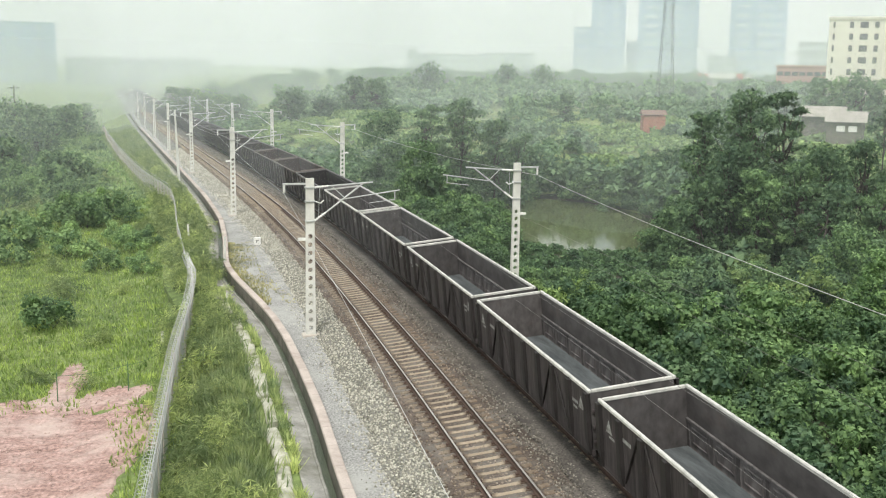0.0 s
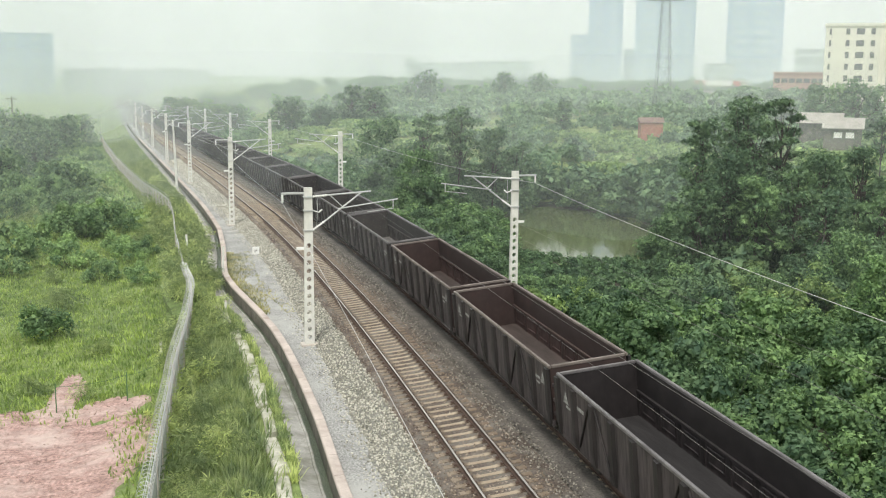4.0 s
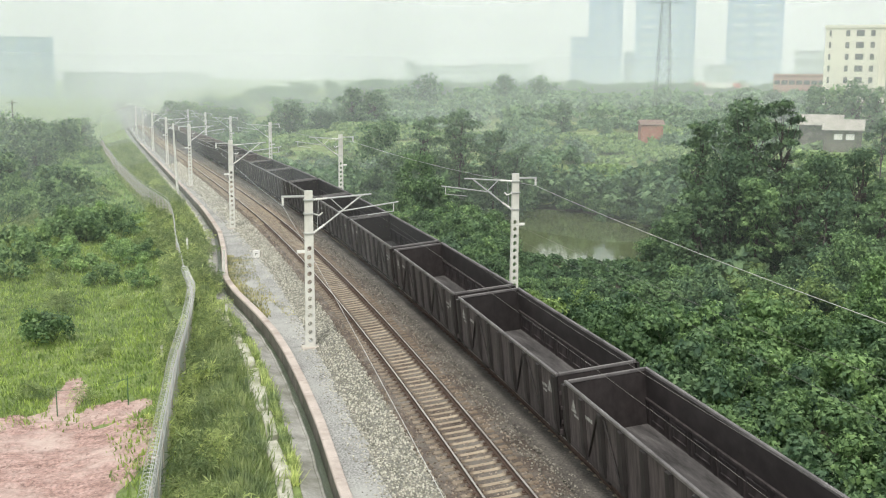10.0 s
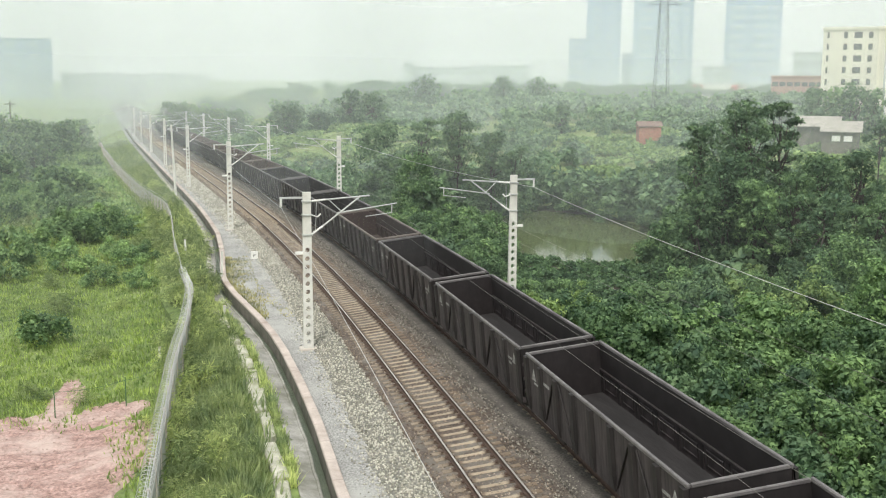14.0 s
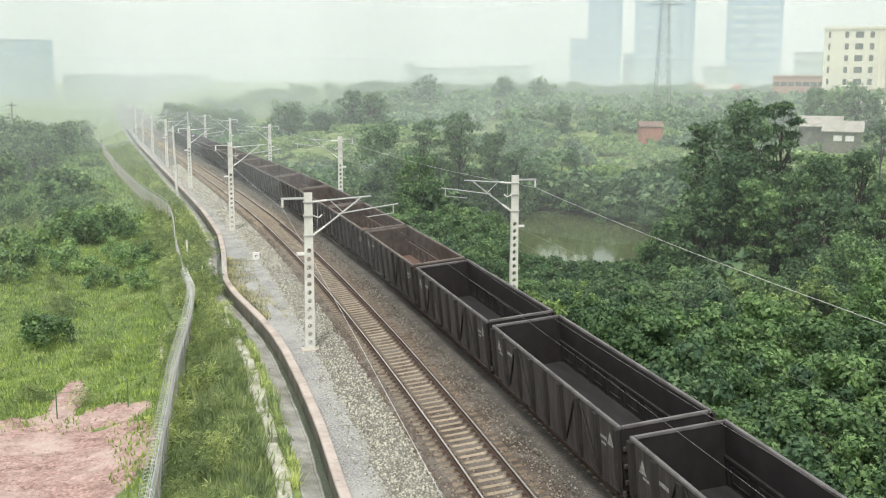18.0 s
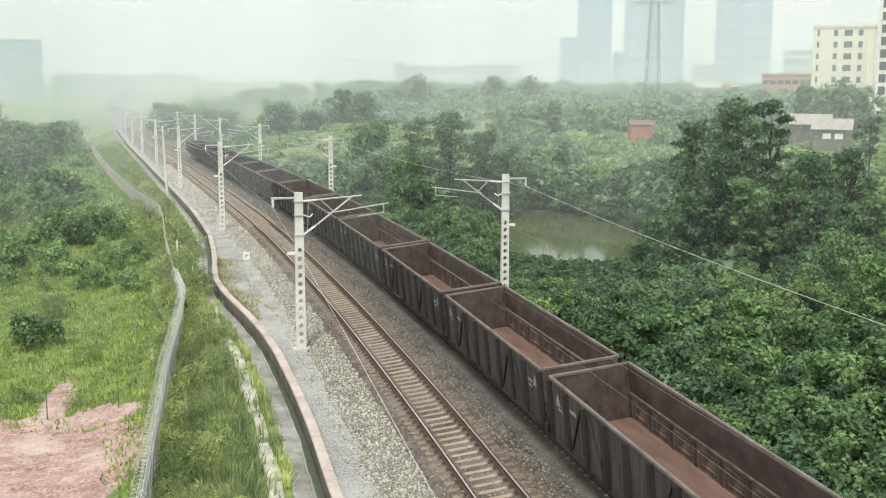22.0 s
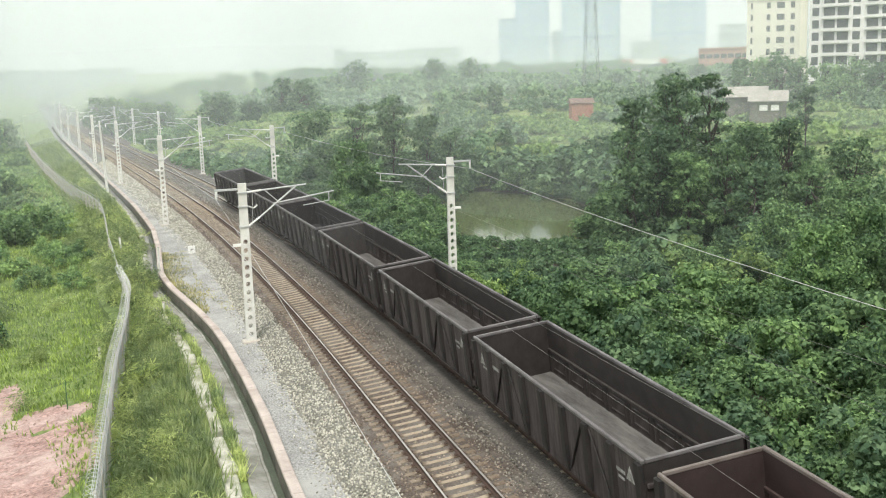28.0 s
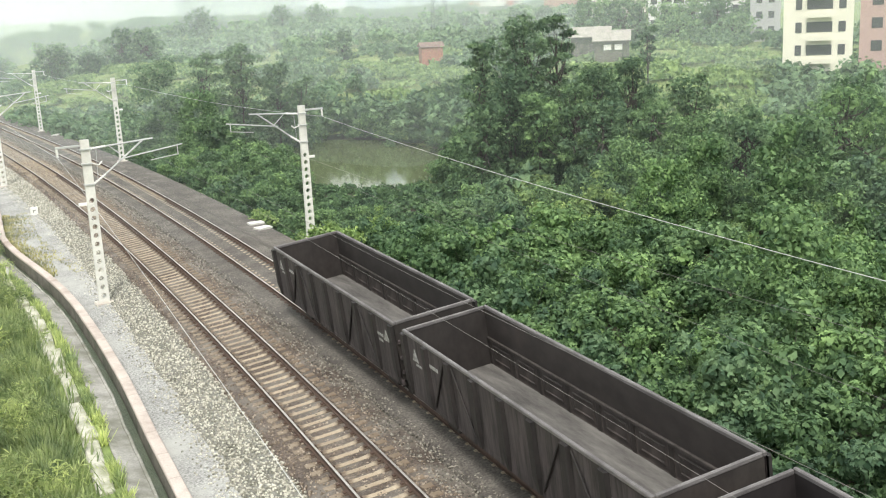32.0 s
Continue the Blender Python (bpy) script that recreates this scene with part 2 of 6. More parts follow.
def rod(bm, a, b, r0, r1=None, seg=8):
    """A tapered round bar from a to b."""
    a, b = Vector(a), Vector(b)
    d = b - a
    if d.length < 1e-6:
        return bm
    q = d.to_track_quat("Z", "Y").to_matrix().to_4x4()
    bmesh.ops.create_cone(bm, cap_ends=True, segments=seg, radius1=r0, radius2=r0 if r1 is None else r1, depth=d.length,
                          matrix=Matrix.Translation((a + b) / 2) @ q)
    return bm


def axis_steps(stops):
    out = []
    for (a, step), (b, _) in zip(stops, stops[1:]):
        n = max(1, int(round((b - a) / step)))
        out += [a + (b - a) * i / n for i in range(n)]
    return out + [stops[-1][0]]


def grid_mesh(name, verts, faces, mats, smooth=False):
    me = bpy.data.meshes.new(name)
    me.from_pydata(verts, [], faces)
    for m in mats if isinstance(mats, (list, tuple)) else [mats]:
        me.materials.append(m)
    if smooth:
        me.shade_smooth()
    me.update()
    return me


def sweep(name, profile, s0, s1, step, mat, closed=True, parent=None, smooth=False):
    """A cross-section profile(s) of (offset, height) drawn along the line."""
    if s1 - s0 > 200:  # long strips are finer where they pass near
        stations = axis_steps([(s0, 8.0), (8.0, step / 4), (130.0, step), (s1, 1)])
    else:
        stations = axis_steps([(s0, step), (s1, 1)])
    n = len(stations) - 1
    verts, faces = [], []
    rows = 0
    for s in stations:
        sec = profile(s)
        rows = len(sec)
        verts += [tuple(at(s, o, z)) for o, z in sec]
    for i in range(n):
        for j in range(rows if closed else rows - 1):
            a, b = i * rows + j, i * rows + (j + 1) % rows
            faces.append((a, b, b + rows, a + rows))
    if closed:
        faces += [tuple(range(rows))[::-1], tuple(n * rows + j for j in range(rows))]
    ob = new(name, grid_mesh(name, verts, faces, mat, smooth))
    if parent:
        ob.parent = parent
    return ob


def table(rows, s):
    """Linear interpolation in (s, value) rows."""
    if s <= rows[0][0]:
        return rows[0][1]
    for (a, u), (b, v) in zip(rows, rows[1:]):
        if s <= b:
            return u + (v - u) * (s - a) / (b - a)
    return rows[-1][1]


def smooth(a, b, v):
    t = min(1.0, max(0.0, (v - a) / (b - a)))
    return t * t * (3 - 2 * t)


# ---- ground ----
WALL_OFF = [(0, -4.68), (34, -4.62), (40, -4.52), (46, -4.55), (52, -4.66), (56, -4.85), (60, -5.2), (67, -5.98), (70.5, -6.22), (73, -6.25), (76.5, -6.02), (84, -5.42), (94, -4.8), (112, -4.5), (700, -4.6)]
POND = (34.0, 106.0, 10.5, 19.0)


def ground_z(x, y):
    s, off = to_line(x, y)
    g = grade(s)
    d = math.hypot(x, y)
    if off < 2:
        w = table(WALL_OFF, s)
        z = -2.3 + 1.1 * smooth(w - 2.2, w - 3.8, off)
        z += -0.7 * smooth(-8, -10.5, off) - 0.5 * smooth(-10.5, -15, off) + 0.35 * noise.noise((x / 17, y / 17, 0)) * smooth(-9, -16, off)
        z += 2.5 * smooth(-20, -60, off)
        return z + g * 1.0
    z = -1.5 - 1.8 * smooth(8.5, 15, off)
    rise = smooth(35, 120, off) * smooth(60, 190, y)
    z += 4.6 * rise
    z += 5.5 * math.exp(-((x - 26) / 24) ** 2 - ((y - 235) / 40) ** 2)
    z += 5.5 * smooth(260, 520, d) * smooth(15, 60, off)
    z += 0.4 * noise.noise((x / 13, y / 13, 3)) * smooth(10, 16, off)
    px, py = (x - POND[0]) / POND[2], (y - POND[1]) / POND[3]
    z -= 1.5 * smooth(1.15, 0.75, math.hypot(px, py))
    return z + g * smooth(60, 10, off)


def build_ground():
    xs = axis_steps([(-4500, 900), (-900, 150), (-300, 40), (-100, 10), (-40, 1.6), (30, 2.5), (170, 10), (320, 60), (900, 600), (4500, 1)])
    ys = axis_steps([(-1500, 300), (-300, 60), (-60, 10), (10, 1.8), (130, 3), (330, 12), (600, 80), (1200, 600), (4800, 1)])
    verts = [(x, y, ground_z(x, y)) for y in ys for x in xs]
    w = len(xs)
    faces = [(j * w + i, j * w + i + 1, (j + 1) * w + i + 1, (j + 1) * w + i) for j in range(len(ys) - 1) for i in range(w - 1)]
    m, n, l, b = material("meadow_and_soil")
    M["meadow"] = m
    big = noise_of(n, l, 0.09, 5)
    r = ramp_of(n, [(0.30, (0.125, 0.175, 0.062)), (0.50, (0.185, 0.245, 0.088)), (0.72, (0.255, 0.31, 0.12))])
    l.new(big.outputs[0], r.inputs[0])
    fine = noise_of(n, l, 2.5, 6)
    fr = ramp_of(n, [(0.3, (0.65, 0.65, 0.65)), (0.7, (1.3, 1.3, 1.3))])
    l.new(fine.outputs[0], fr.inputs[0])
    mid = noise_of(n, l, 0.45, 6, 0.7)
    mr = ramp_of(n, [(0.32, (0.55, 0.60, 0.55)), (0.5, (0.95, 0.97, 0.9)), (0.7, (1.25, 1.2, 1.1))])
    l.new(mid.outputs[0], mr.inputs[0])
    col = mix_of(n, l, 1.0, mix_of(n, l, 1.0, r.outputs[0], fr.outputs[0], "MULTIPLY"), mr.outputs[0], "MULTIPLY")
    l.new(col, b.inputs["Base Color"])
    b.inputs["Roughness"].default_value = 0.95
    bp = n.new("ShaderNodeBump")
    bp.inputs["Strength"].default_value, bp.inputs["Distance"].default_value = 0.8, 0.2
    l.new(fine.outputs[0], bp.inputs["Height"])
    l.new(bp.outputs[0], b.inputs["Normal"])
    ob = new("ground", grid_mesh("ground", verts, faces, m, True))
    return tagged(ob, "rolling green meadow and embankment ground around the railway", "ground", kind="structure")


build_ground()


def patch(name, cx, cy, rx, ry, lift, mat, seed, n=90, rings=12):
    """An irregular sheet that follows the ground."""
    verts, faces = [], []
    for k in range(rings + 1):
        for i in range(n):
            a = 2 * math.pi * i / n
            f = k / rings * (1 + 0.3 * noise.noise((math.cos(a) * 1.7, math.sin(a) * 1.7, seed)) + 0.16 * noise.noise((math.cos(a) * 6, math.sin(a) * 6, seed)))
            x, y = cx + rx * f * math.cos(a), cy + ry * f * math.sin(a)
            verts.append((x, y, ground_z(x, y) + (lift if k < rings else -0.1)))
    for k in range(rings):
        for i in range(n):
            a, b = k * n + i, k * n + (i + 1) % n
            faces.append((a, b, b + n, a + n))
    return new(name, grid_mesh(name, verts, faces, mat, True))


# ---- water ----
def build_pond():
    m, n, l, b = material("murky_green_water")
    b.inputs["Base Color"].default_value = (0.095, 0.115, 0.05, 1)
    b.inputs["Roughness"].default_value = 0.06
    b.inputs["IOR"].default_value = 1.33
    w = noise_of(n, l, 1.3, 3, stretch=(1, 0.5, 1))
    bp = n.new("ShaderNodeBump")
    bp.inputs["Strength"].default_value, bp.inputs["Distance"].default_value = 0.12, 0.05
    l.new(w.outputs[0], bp.inputs["Height"])
    l.new(bp.outputs[0], b.inputs["Normal"])
    verts, faces = [], []
    N = 48
    verts.append((POND[0], POND[1], -3.3))
    for i in range(N):
        a = 2 * math.pi * i / N
        f = 1.12
        verts.append((POND[0] + POND[2] * f * math.cos(a), POND[1] + POND[3] * f * math.sin(a), -3.3))
    faces = [(0, 1 + i, 1 + (i + 1) % N) for i in range(N)]
    tagged(new("water", grid_mesh("water", verts, faces, m)), "murky green pond water between the bushes", "water", kind="structure")


build_pond()


# ---- formation, wall, drain ----
def build_formation():
    def path(s):
        w = table(WALL_OFF, s)
        return [(w + 0.0, -0.80), (-2.6, -0.66), (-2.6, -2.0), (w + 0.0, -2.0)]

    def shoulder(s):
        c = cant(s) / GAUGE
        e = -3.45 + 0.28 * noise.noise((s / 2.3, 0, 7)) + 0.12 * noise.noise((s / 0.7, 0, 3))
        return [(e, -0.74), (-1.95, -0.235 - 1.95 * c), (-1.7, -0.24 - 1.7 * c), (-1.7, -1.4), (e, -1.4)]

    def middle(s):
        c = cant(s) / GAUGE
        return [(-1.9, -0.245 - 1.9 * c), (-1.5, -0.205 - 1.5 * c), (-0.86, -0.208 - 0.86 * c), (-0.80, -0.230 - 0.8 * c), (0.80, -0.230 + 0.8 * c), (0.86, -0.208 + 0.86 * c),
                (1.5, -0.205 + 1.5 * c), (2.2, -0.30 + 1.0 * c), (2.2, -1.4), (-1.9, -1.4)]

    def far(s):
        c = cant(s) / GAUGE
        f = FAR_OFF
        return [(1.9, -0.32 + 1.0 * c), (f - 1.6, -0.176 - 1.6 * c), (f - 0.86, -0.172 - 0.86 * c), (f - 0.80, -0.215 - 0.8 * c), (f + 0.80, -0.215 + 0.8 * c), (f + 0.86, -0.172 + 0.86 * c),
                (f + 1.6, -0.176 + 1.6 * c), (f + 2.8, -0.70), (f + 2.8, -1.4), (1.9, -1.4)]

    def cess(s):
        return [(FAR_OFF + 2.7, -0.72), (FAR_OFF + 4.6, -0.78), (FAR_OFF + 4.6, -2.4), (FAR_OFF + 2.7, -2.4)]

    for name, prof, mat, label in (("path", path, M["gravel"], "grey gravel service path beside the railway"),
                                   ("ballast_shoulder", shoulder, M["shoulder"], "pale crushed-stone ballast shoulder"),
                                   ("track_bed", middle, M["ballast"], "rust-brown stone ballast under the near track"),
                                   ("track_bed_far", far, M["ballast_dark"], "coal-darkened stone ballast under the far track"),
                                   ("cess", cess, M["ballast_dark"], "dark gravel strip beside the far track")):
        tagged(sweep(name, prof, -600, 700, 4.0, mat), label, "railway bed", kind="structure")


build_formation()


def build_wall_and_drain():
    def wall(s):
        w = table(WALL_OFF, s)
        return [(w - 0.33, -0.66), (w, -0.66), (w, -2.6), (w - 0.33, -2.6)]

    def coping(s):
        w = table(WALL_OFF, s)
        return [(w - 0.36, -0.57), (w - 0.33, -0.54), (w, -0.54), (w + 0.03, -0.57), (w + 0.03, -0.66), (w - 0.36, -0.66)]

    def floor(s):
        w = table(WALL_OFF, s) - 0.36
        return [(w - 0.44, -1.34), (w, -1.34), (w, -2.6), (w - 0.44, -2.6)]

    def lining(s):
        w = table(WALL_OFF, s) - 0.68 + 0.05 * noise.noise((s / 1.7, 0, 11))
        return [(w - 0.78, -0.98), (w - 0.70, -0.98), (w - 0.10, -1.14), (w - 0.09, -1.09), (w, -1.09), (w, -2.6), (w - 0.78, -2.6)]

    def verge(s):
        w = table(WALL_OFF, s) - 1.44 + 0.10 * noise.noise((s / 2.1, 0, 5))
        return [(w - 3.0, -1.42), (w - 2.4, -1.14), (w - 0.2, -1.02), (w, -1.05), (w, -2.6), (w - 3.0, -2.6)]

    tagged(sweep("verge", verge, -60, 420, 1.6, M["meadow"]), "overgrown strip of soil between drain and fence", "verge", kind="structure")
    wall_ob = tagged(sweep("retaining_wall", wall, -60, 420, 2.0, M["dark_concrete"]), "weathered pinkish-grey concrete retaining wall along the track", "wall", kind="structure")
    s = -20.0
    while s < 290:
        ob = sweep("coping_slab", coping, s, s + (1.97 if s < 110 else 9.97), 1.0 if s < 110 else 2.5, M["coping"], parent=wall_ob)
        s += 2.0 if s < 110 else 10.0
    tagged(sweep("drain_channel", floor, -60, 420, 2.0, M["drain"]), "dark wet drainage channel at the foot of the wall", "drain", kind="structure")
    tagged(sweep("drain_lining", lining, -60, 420, 1.0, M["lining"]), "weathered grey concrete lining of the drainage channel", "drain", kind="structure")


build_wall_and_drain()


# ---- rails and sleepers ----
def rail_profile(base):
    """Foot, web and head of a flat-bottomed rail round its centre."""
    half = [(0.075, -0.176), (0.075, -0.163), (0.012, -0.145), (0.010, -0.050), (0.036, -0.038), (0.036, -0.006), (0.028, 0.0)]
    return [(-a, b) for a, b in half] + [(a, b) for a, b in reversed(half)]


def build_rails():
    for track_off, who in ((0.0, "near"), (FAR_OFF, "far")):
        for side in (-1, 1):
            def prof(s):
                c = cant(s) / GAUGE
                o = track_off + side * GAUGE / 2
                return [(o + a, b + side * GAUGE / 2 * c) for a, b in rail_profile(0)]
            ob = sweep("rail", prof, -590, 690, 4.0, [M["rail"], M["rail_head"]])
            n = 14
            for p in ob.data.polygons:
                vs = sorted(v % n for v in p.vertices)
                if len(vs) == 4 and set(vs) <= {5, 6, 7, 8}:
                    p.material_index = 1
            tagged(ob, "worn steel running rail with rusty web", "rail", group="running rails")


build_rails()


# ---- things keyed along the line ----
def travelled(t):
    """Metres that the train has run since the start."""
    return table([(0, 0), (6, 99.2), (9, 148.1), (13, 214.3), (19, 312.3), (23, 375.5), (28, 454.7), (31, 501.2), (32, 517.0)], t)


TAIL = 560.5


# ---- coal wagons ----
WAGON_L, WAGON_W, WAGON_TOP, FLOOR_Z = 13.2, 1.46, 3.12, 1.10


def wagon_paint(name, base, rust, dust, level, rust_at=0.55, streak=(1, 2.2, 0.22)):
    """Sooty steel with rust and settled dust; level says how far the dust covers it."""
    m, n, l, b = material(name)
    a = noise_of(n, l, 1.3, 6, 0.65, stretch=(1, 0.45, 1.0))
    r = ramp_of(n, [(0.30, tuple(c * 0.7 for c in base)), (rust_at, base), (rust_at + 0.2, rust)])
    l.new(a.outputs[0], r.inputs[0])
    st = noise_of(n, l, 3.0, 5, 0.6, stretch=streak)
    sr = ramp_of(n, [(0.38, (0, 0, 0)), (0.64, (1, 1, 1))])
    l.new(st.outputs[0], sr.inputs[0])
    f = n.new("ShaderNodeMath")
    f.operation = "MULTIPLY"
    f.inputs[1].default_value = level
    l.new(sr.outputs[0], f.inputs[0])
    col = mix_of(n, l, f.outputs[0], r.outputs[0], dust)
    o = n.new("ShaderNodeObjectInfo")
    v = ramp_of(n, [(0.0, (0.82, 0.82, 0.82)), (1.0, (1.18, 1.16, 1.14))])
    l.new(o.outputs["Random"], v.inputs[0])
    col = mix_of(n, l, 1.0, col, v.outputs[0], "MULTIPLY")
    l.new(col, b.inputs["Base Color"])
    b.inputs["Roughness"].default_value = 0.72
    bp = n.new("ShaderNodeBump")
    bp.inputs["Strength"].default_value, bp.inputs["Distance"].default_value = 0.35, 0.03
    l.new(a.outputs[0], bp.inputs["Height"])
    l.new(bp.outputs[0], b.inputs["Normal"])
    return m


def floor_paint(name, dark, light, mid=0.5):
    m, n, l, b = material(name)
    a = noise_of(n, l, 1.6, 6, 0.7, stretch=(1.6, 0.28, 1))
    r = ramp_of(n, [(0.28, dark), (mid, tuple((p + q) / 2 for p, q in zip(dark, light))), (0.72, light)])
    l.new(a.outputs[0], r.inputs[0])
    l.new(r.outputs[0], b.inputs["Base Color"])
    b.inputs["Roughness"].default_value = 0.9
    bp = n.new("ShaderNodeBump")
    bp.inputs["Strength"].default_value, bp.inputs["Distance"].default_value = 0.5, 0.05
    l.new(a.outputs[0], bp.inputs["Height"])
    l.new(bp.outputs[0], b.inputs["Normal"])
    return m


SOOT = wagon_paint("sooty_wagon_steel", (0.0165, 0.0126, 0.0140), (0.031, 0.0215, 0.0215), (0.098, 0.082, 0.086), 0.72)
POST = wagon_paint("dark_post_steel", (0.0095, 0.0078, 0.0083), (0.018, 0.0135, 0.013), (0.042, 0.035, 0.036), 0.4)
UNDER = surface("grimy_underframe_steel", [(0.3, (0.018, 0.016, 0.015)), (0.7, (0.04, 0.035, 0.03))], 3, 0.8, 0.2)
CHALK = surface("chalky_stencil_paint", [(0.3, (0.10, 0.10, 0.098)), (0.6, (0.34, 0.34, 0.33))], 6, 0.8)
RIM_WHITE = surface("worn_white_rim_paint", [(0.3, (0.42, 0.42, 0.40)), (0.6, (0.62, 0.61, 0.58))], 2.5, 0.6, 0.15)
RIM_GREY = surface("scuffed_steel_rim", [(0.3, (0.095, 0.088, 0.091)), (0.7, (0.185, 0.174, 0.177))], 1.5, 0.55, 0.2, metal=0.1)
RIM_BROWN = surface("rusty_scuffed_rim", [(0.3, (0.11, 0.09, 0.08)), (0.7, (0.20, 0.17, 0.155))], 1.5, 0.6, 0.2)
PLAIN = (1, 0.35, 0.6)


def inside_paints(name, base, rust, dust, level, rust_at=0.55):
    """Paint of the plain upper walls, and of the lower doors where more dust clings."""
    more = tuple(min(1.0, c * 1.2) for c in dust)
    return (wagon_paint(name, base, rust, dust, level * 0.6, rust_at, PLAIN),
            wagon_paint(name + "_doors", tuple(c * 1.55 for c in base), tuple(c * 1.3 for c in rust), more, min(1.0, level * 1.3), rust_at, (1, 0.8, 0.5)))


KINDS = {
    "white": (RIM_WHITE, inside_paints("grey_dusted_inside", (0.060, 0.055, 0.056), (0.085, 0.068, 0.062), (0.18, 0.172, 0.175), 0.55), floor_paint("blue_grey_dust_floor", (0.035, 0.042, 0.045), (0.14, 0.155, 0.165)),
              "empty sooty coal wagon with white-painted top rim"),
    "dark": (RIM_GREY, inside_paints("dark_inside", (0.0098, 0.0075, 0.0086), (0.018, 0.013, 0.0138), (0.042, 0.034, 0.037), 0.45), floor_paint("dark_dust_floor", (0.0095, 0.0085, 0.0092), (0.034, 0.031, 0.033), 0.54),
             "empty soot-black coal wagon with scuffed grey rim"),
    "dusty": (RIM_GREY, inside_paints("streaked_dark_inside", (0.015, 0.0117, 0.0127), (0.027, 0.0197, 0.020), (0.066, 0.055, 0.058), 0.5), floor_paint("patchy_dust_floor", (0.016, 0.014, 0.0148), (0.17, 0.16, 0.162), 0.55),
              "empty soot-black coal wagon with patches of grey dust on its floor"),
    "light": (RIM_GREY, inside_paints("dusty_inside", (0.023, 0.019, 0.0185), (0.04, 0.031, 0.028), (0.08, 0.07, 0.067), 0.4), floor_paint("pale_dust_floor", (0.05, 0.047, 0.046), (0.19, 0.18, 0.172)),
              "empty dark coal wagon with pale dust on its floor"),
    "rust": (RIM_BROWN, inside_paints("rusty_inside", (0.050, 0.035, 0.031), (0.095, 0.059, 0.048), (0.19, 0.155, 0.14), 0.55, 0.5), floor_paint("rusty_floor", (0.11, 0.062, 0.048), (0.22, 0.138, 0.112)),
             "empty brown-rusted coal wagon with dusty ledges"),
    "red": (RIM_BROWN, inside_paints("red_oxide_inside", (0.034, 0.0205, 0.0198), (0.053, 0.0265, 0.0245), (0.068, 0.05, 0.047), 0.35), floor_paint("dark_red_floor", (0.03, 0.022, 0.02), (0.08, 0.06, 0.055)),
            "empty coal wagon with red-oxide painted inside"),
}


def hat_post(bm, x, y, z0, z1, side):
    """A pressed hat-section post on the outside of a side wall, tapering to its foot."""
    for dx, w0, w1 in ((0.0, 0.13, 0.17),):
        vs = []
        for z, w, d in ((z0, 0.07, 0.05), (z0 + 0.5, 0.13, 0.12), (z1, 0.13, 0.12)):
            vs.append([bm.verts.new((x, y - w * 1.3, z)), bm.verts.new((x + side * d, y - w, z)), bm.verts.new((x + side * d, y + w, z)), bm.verts.new((x, y + w * 1.3, z))])
        for a, b in zip(vs, vs[1:]):
            for i in range(3):
                bm.faces.new((a[i], a[i + 1], b[i + 1], b[i]) if side > 0 else (a[i + 1], a[i], b[i], b[i + 1]))
        bm.faces.new(vs[0] if side < 0 else vs[0][::-1])
        bm.faces.new(vs[-1] if side > 0 else vs[-1][::-1])
    return bm


def drop_door(bm, w, z0, z1, side):
    """A lower side door: plate with a raised border, and a smaller pressed frame on the inside."""
    box(bm, (-0.05, -w / 2, z0), (0.05, w / 2, z1))
    for rim, depth in ((0.06, -0.016), (0.17, 0.0), (0.04, 0.022), (0.05, 0.0), (0.035, -0.022)):
        bm.normal_update()
        face = max((f for f in bm.faces if f.normal.x * -side > 0.9), key=lambda f: -(f.calc_center_median() - Vector((-side * 0.05, 0, (z0 + z1) / 2))).length)
        bmesh.ops.inset_individual(bm, faces=[face], thickness=rim, depth=depth)
    return bm


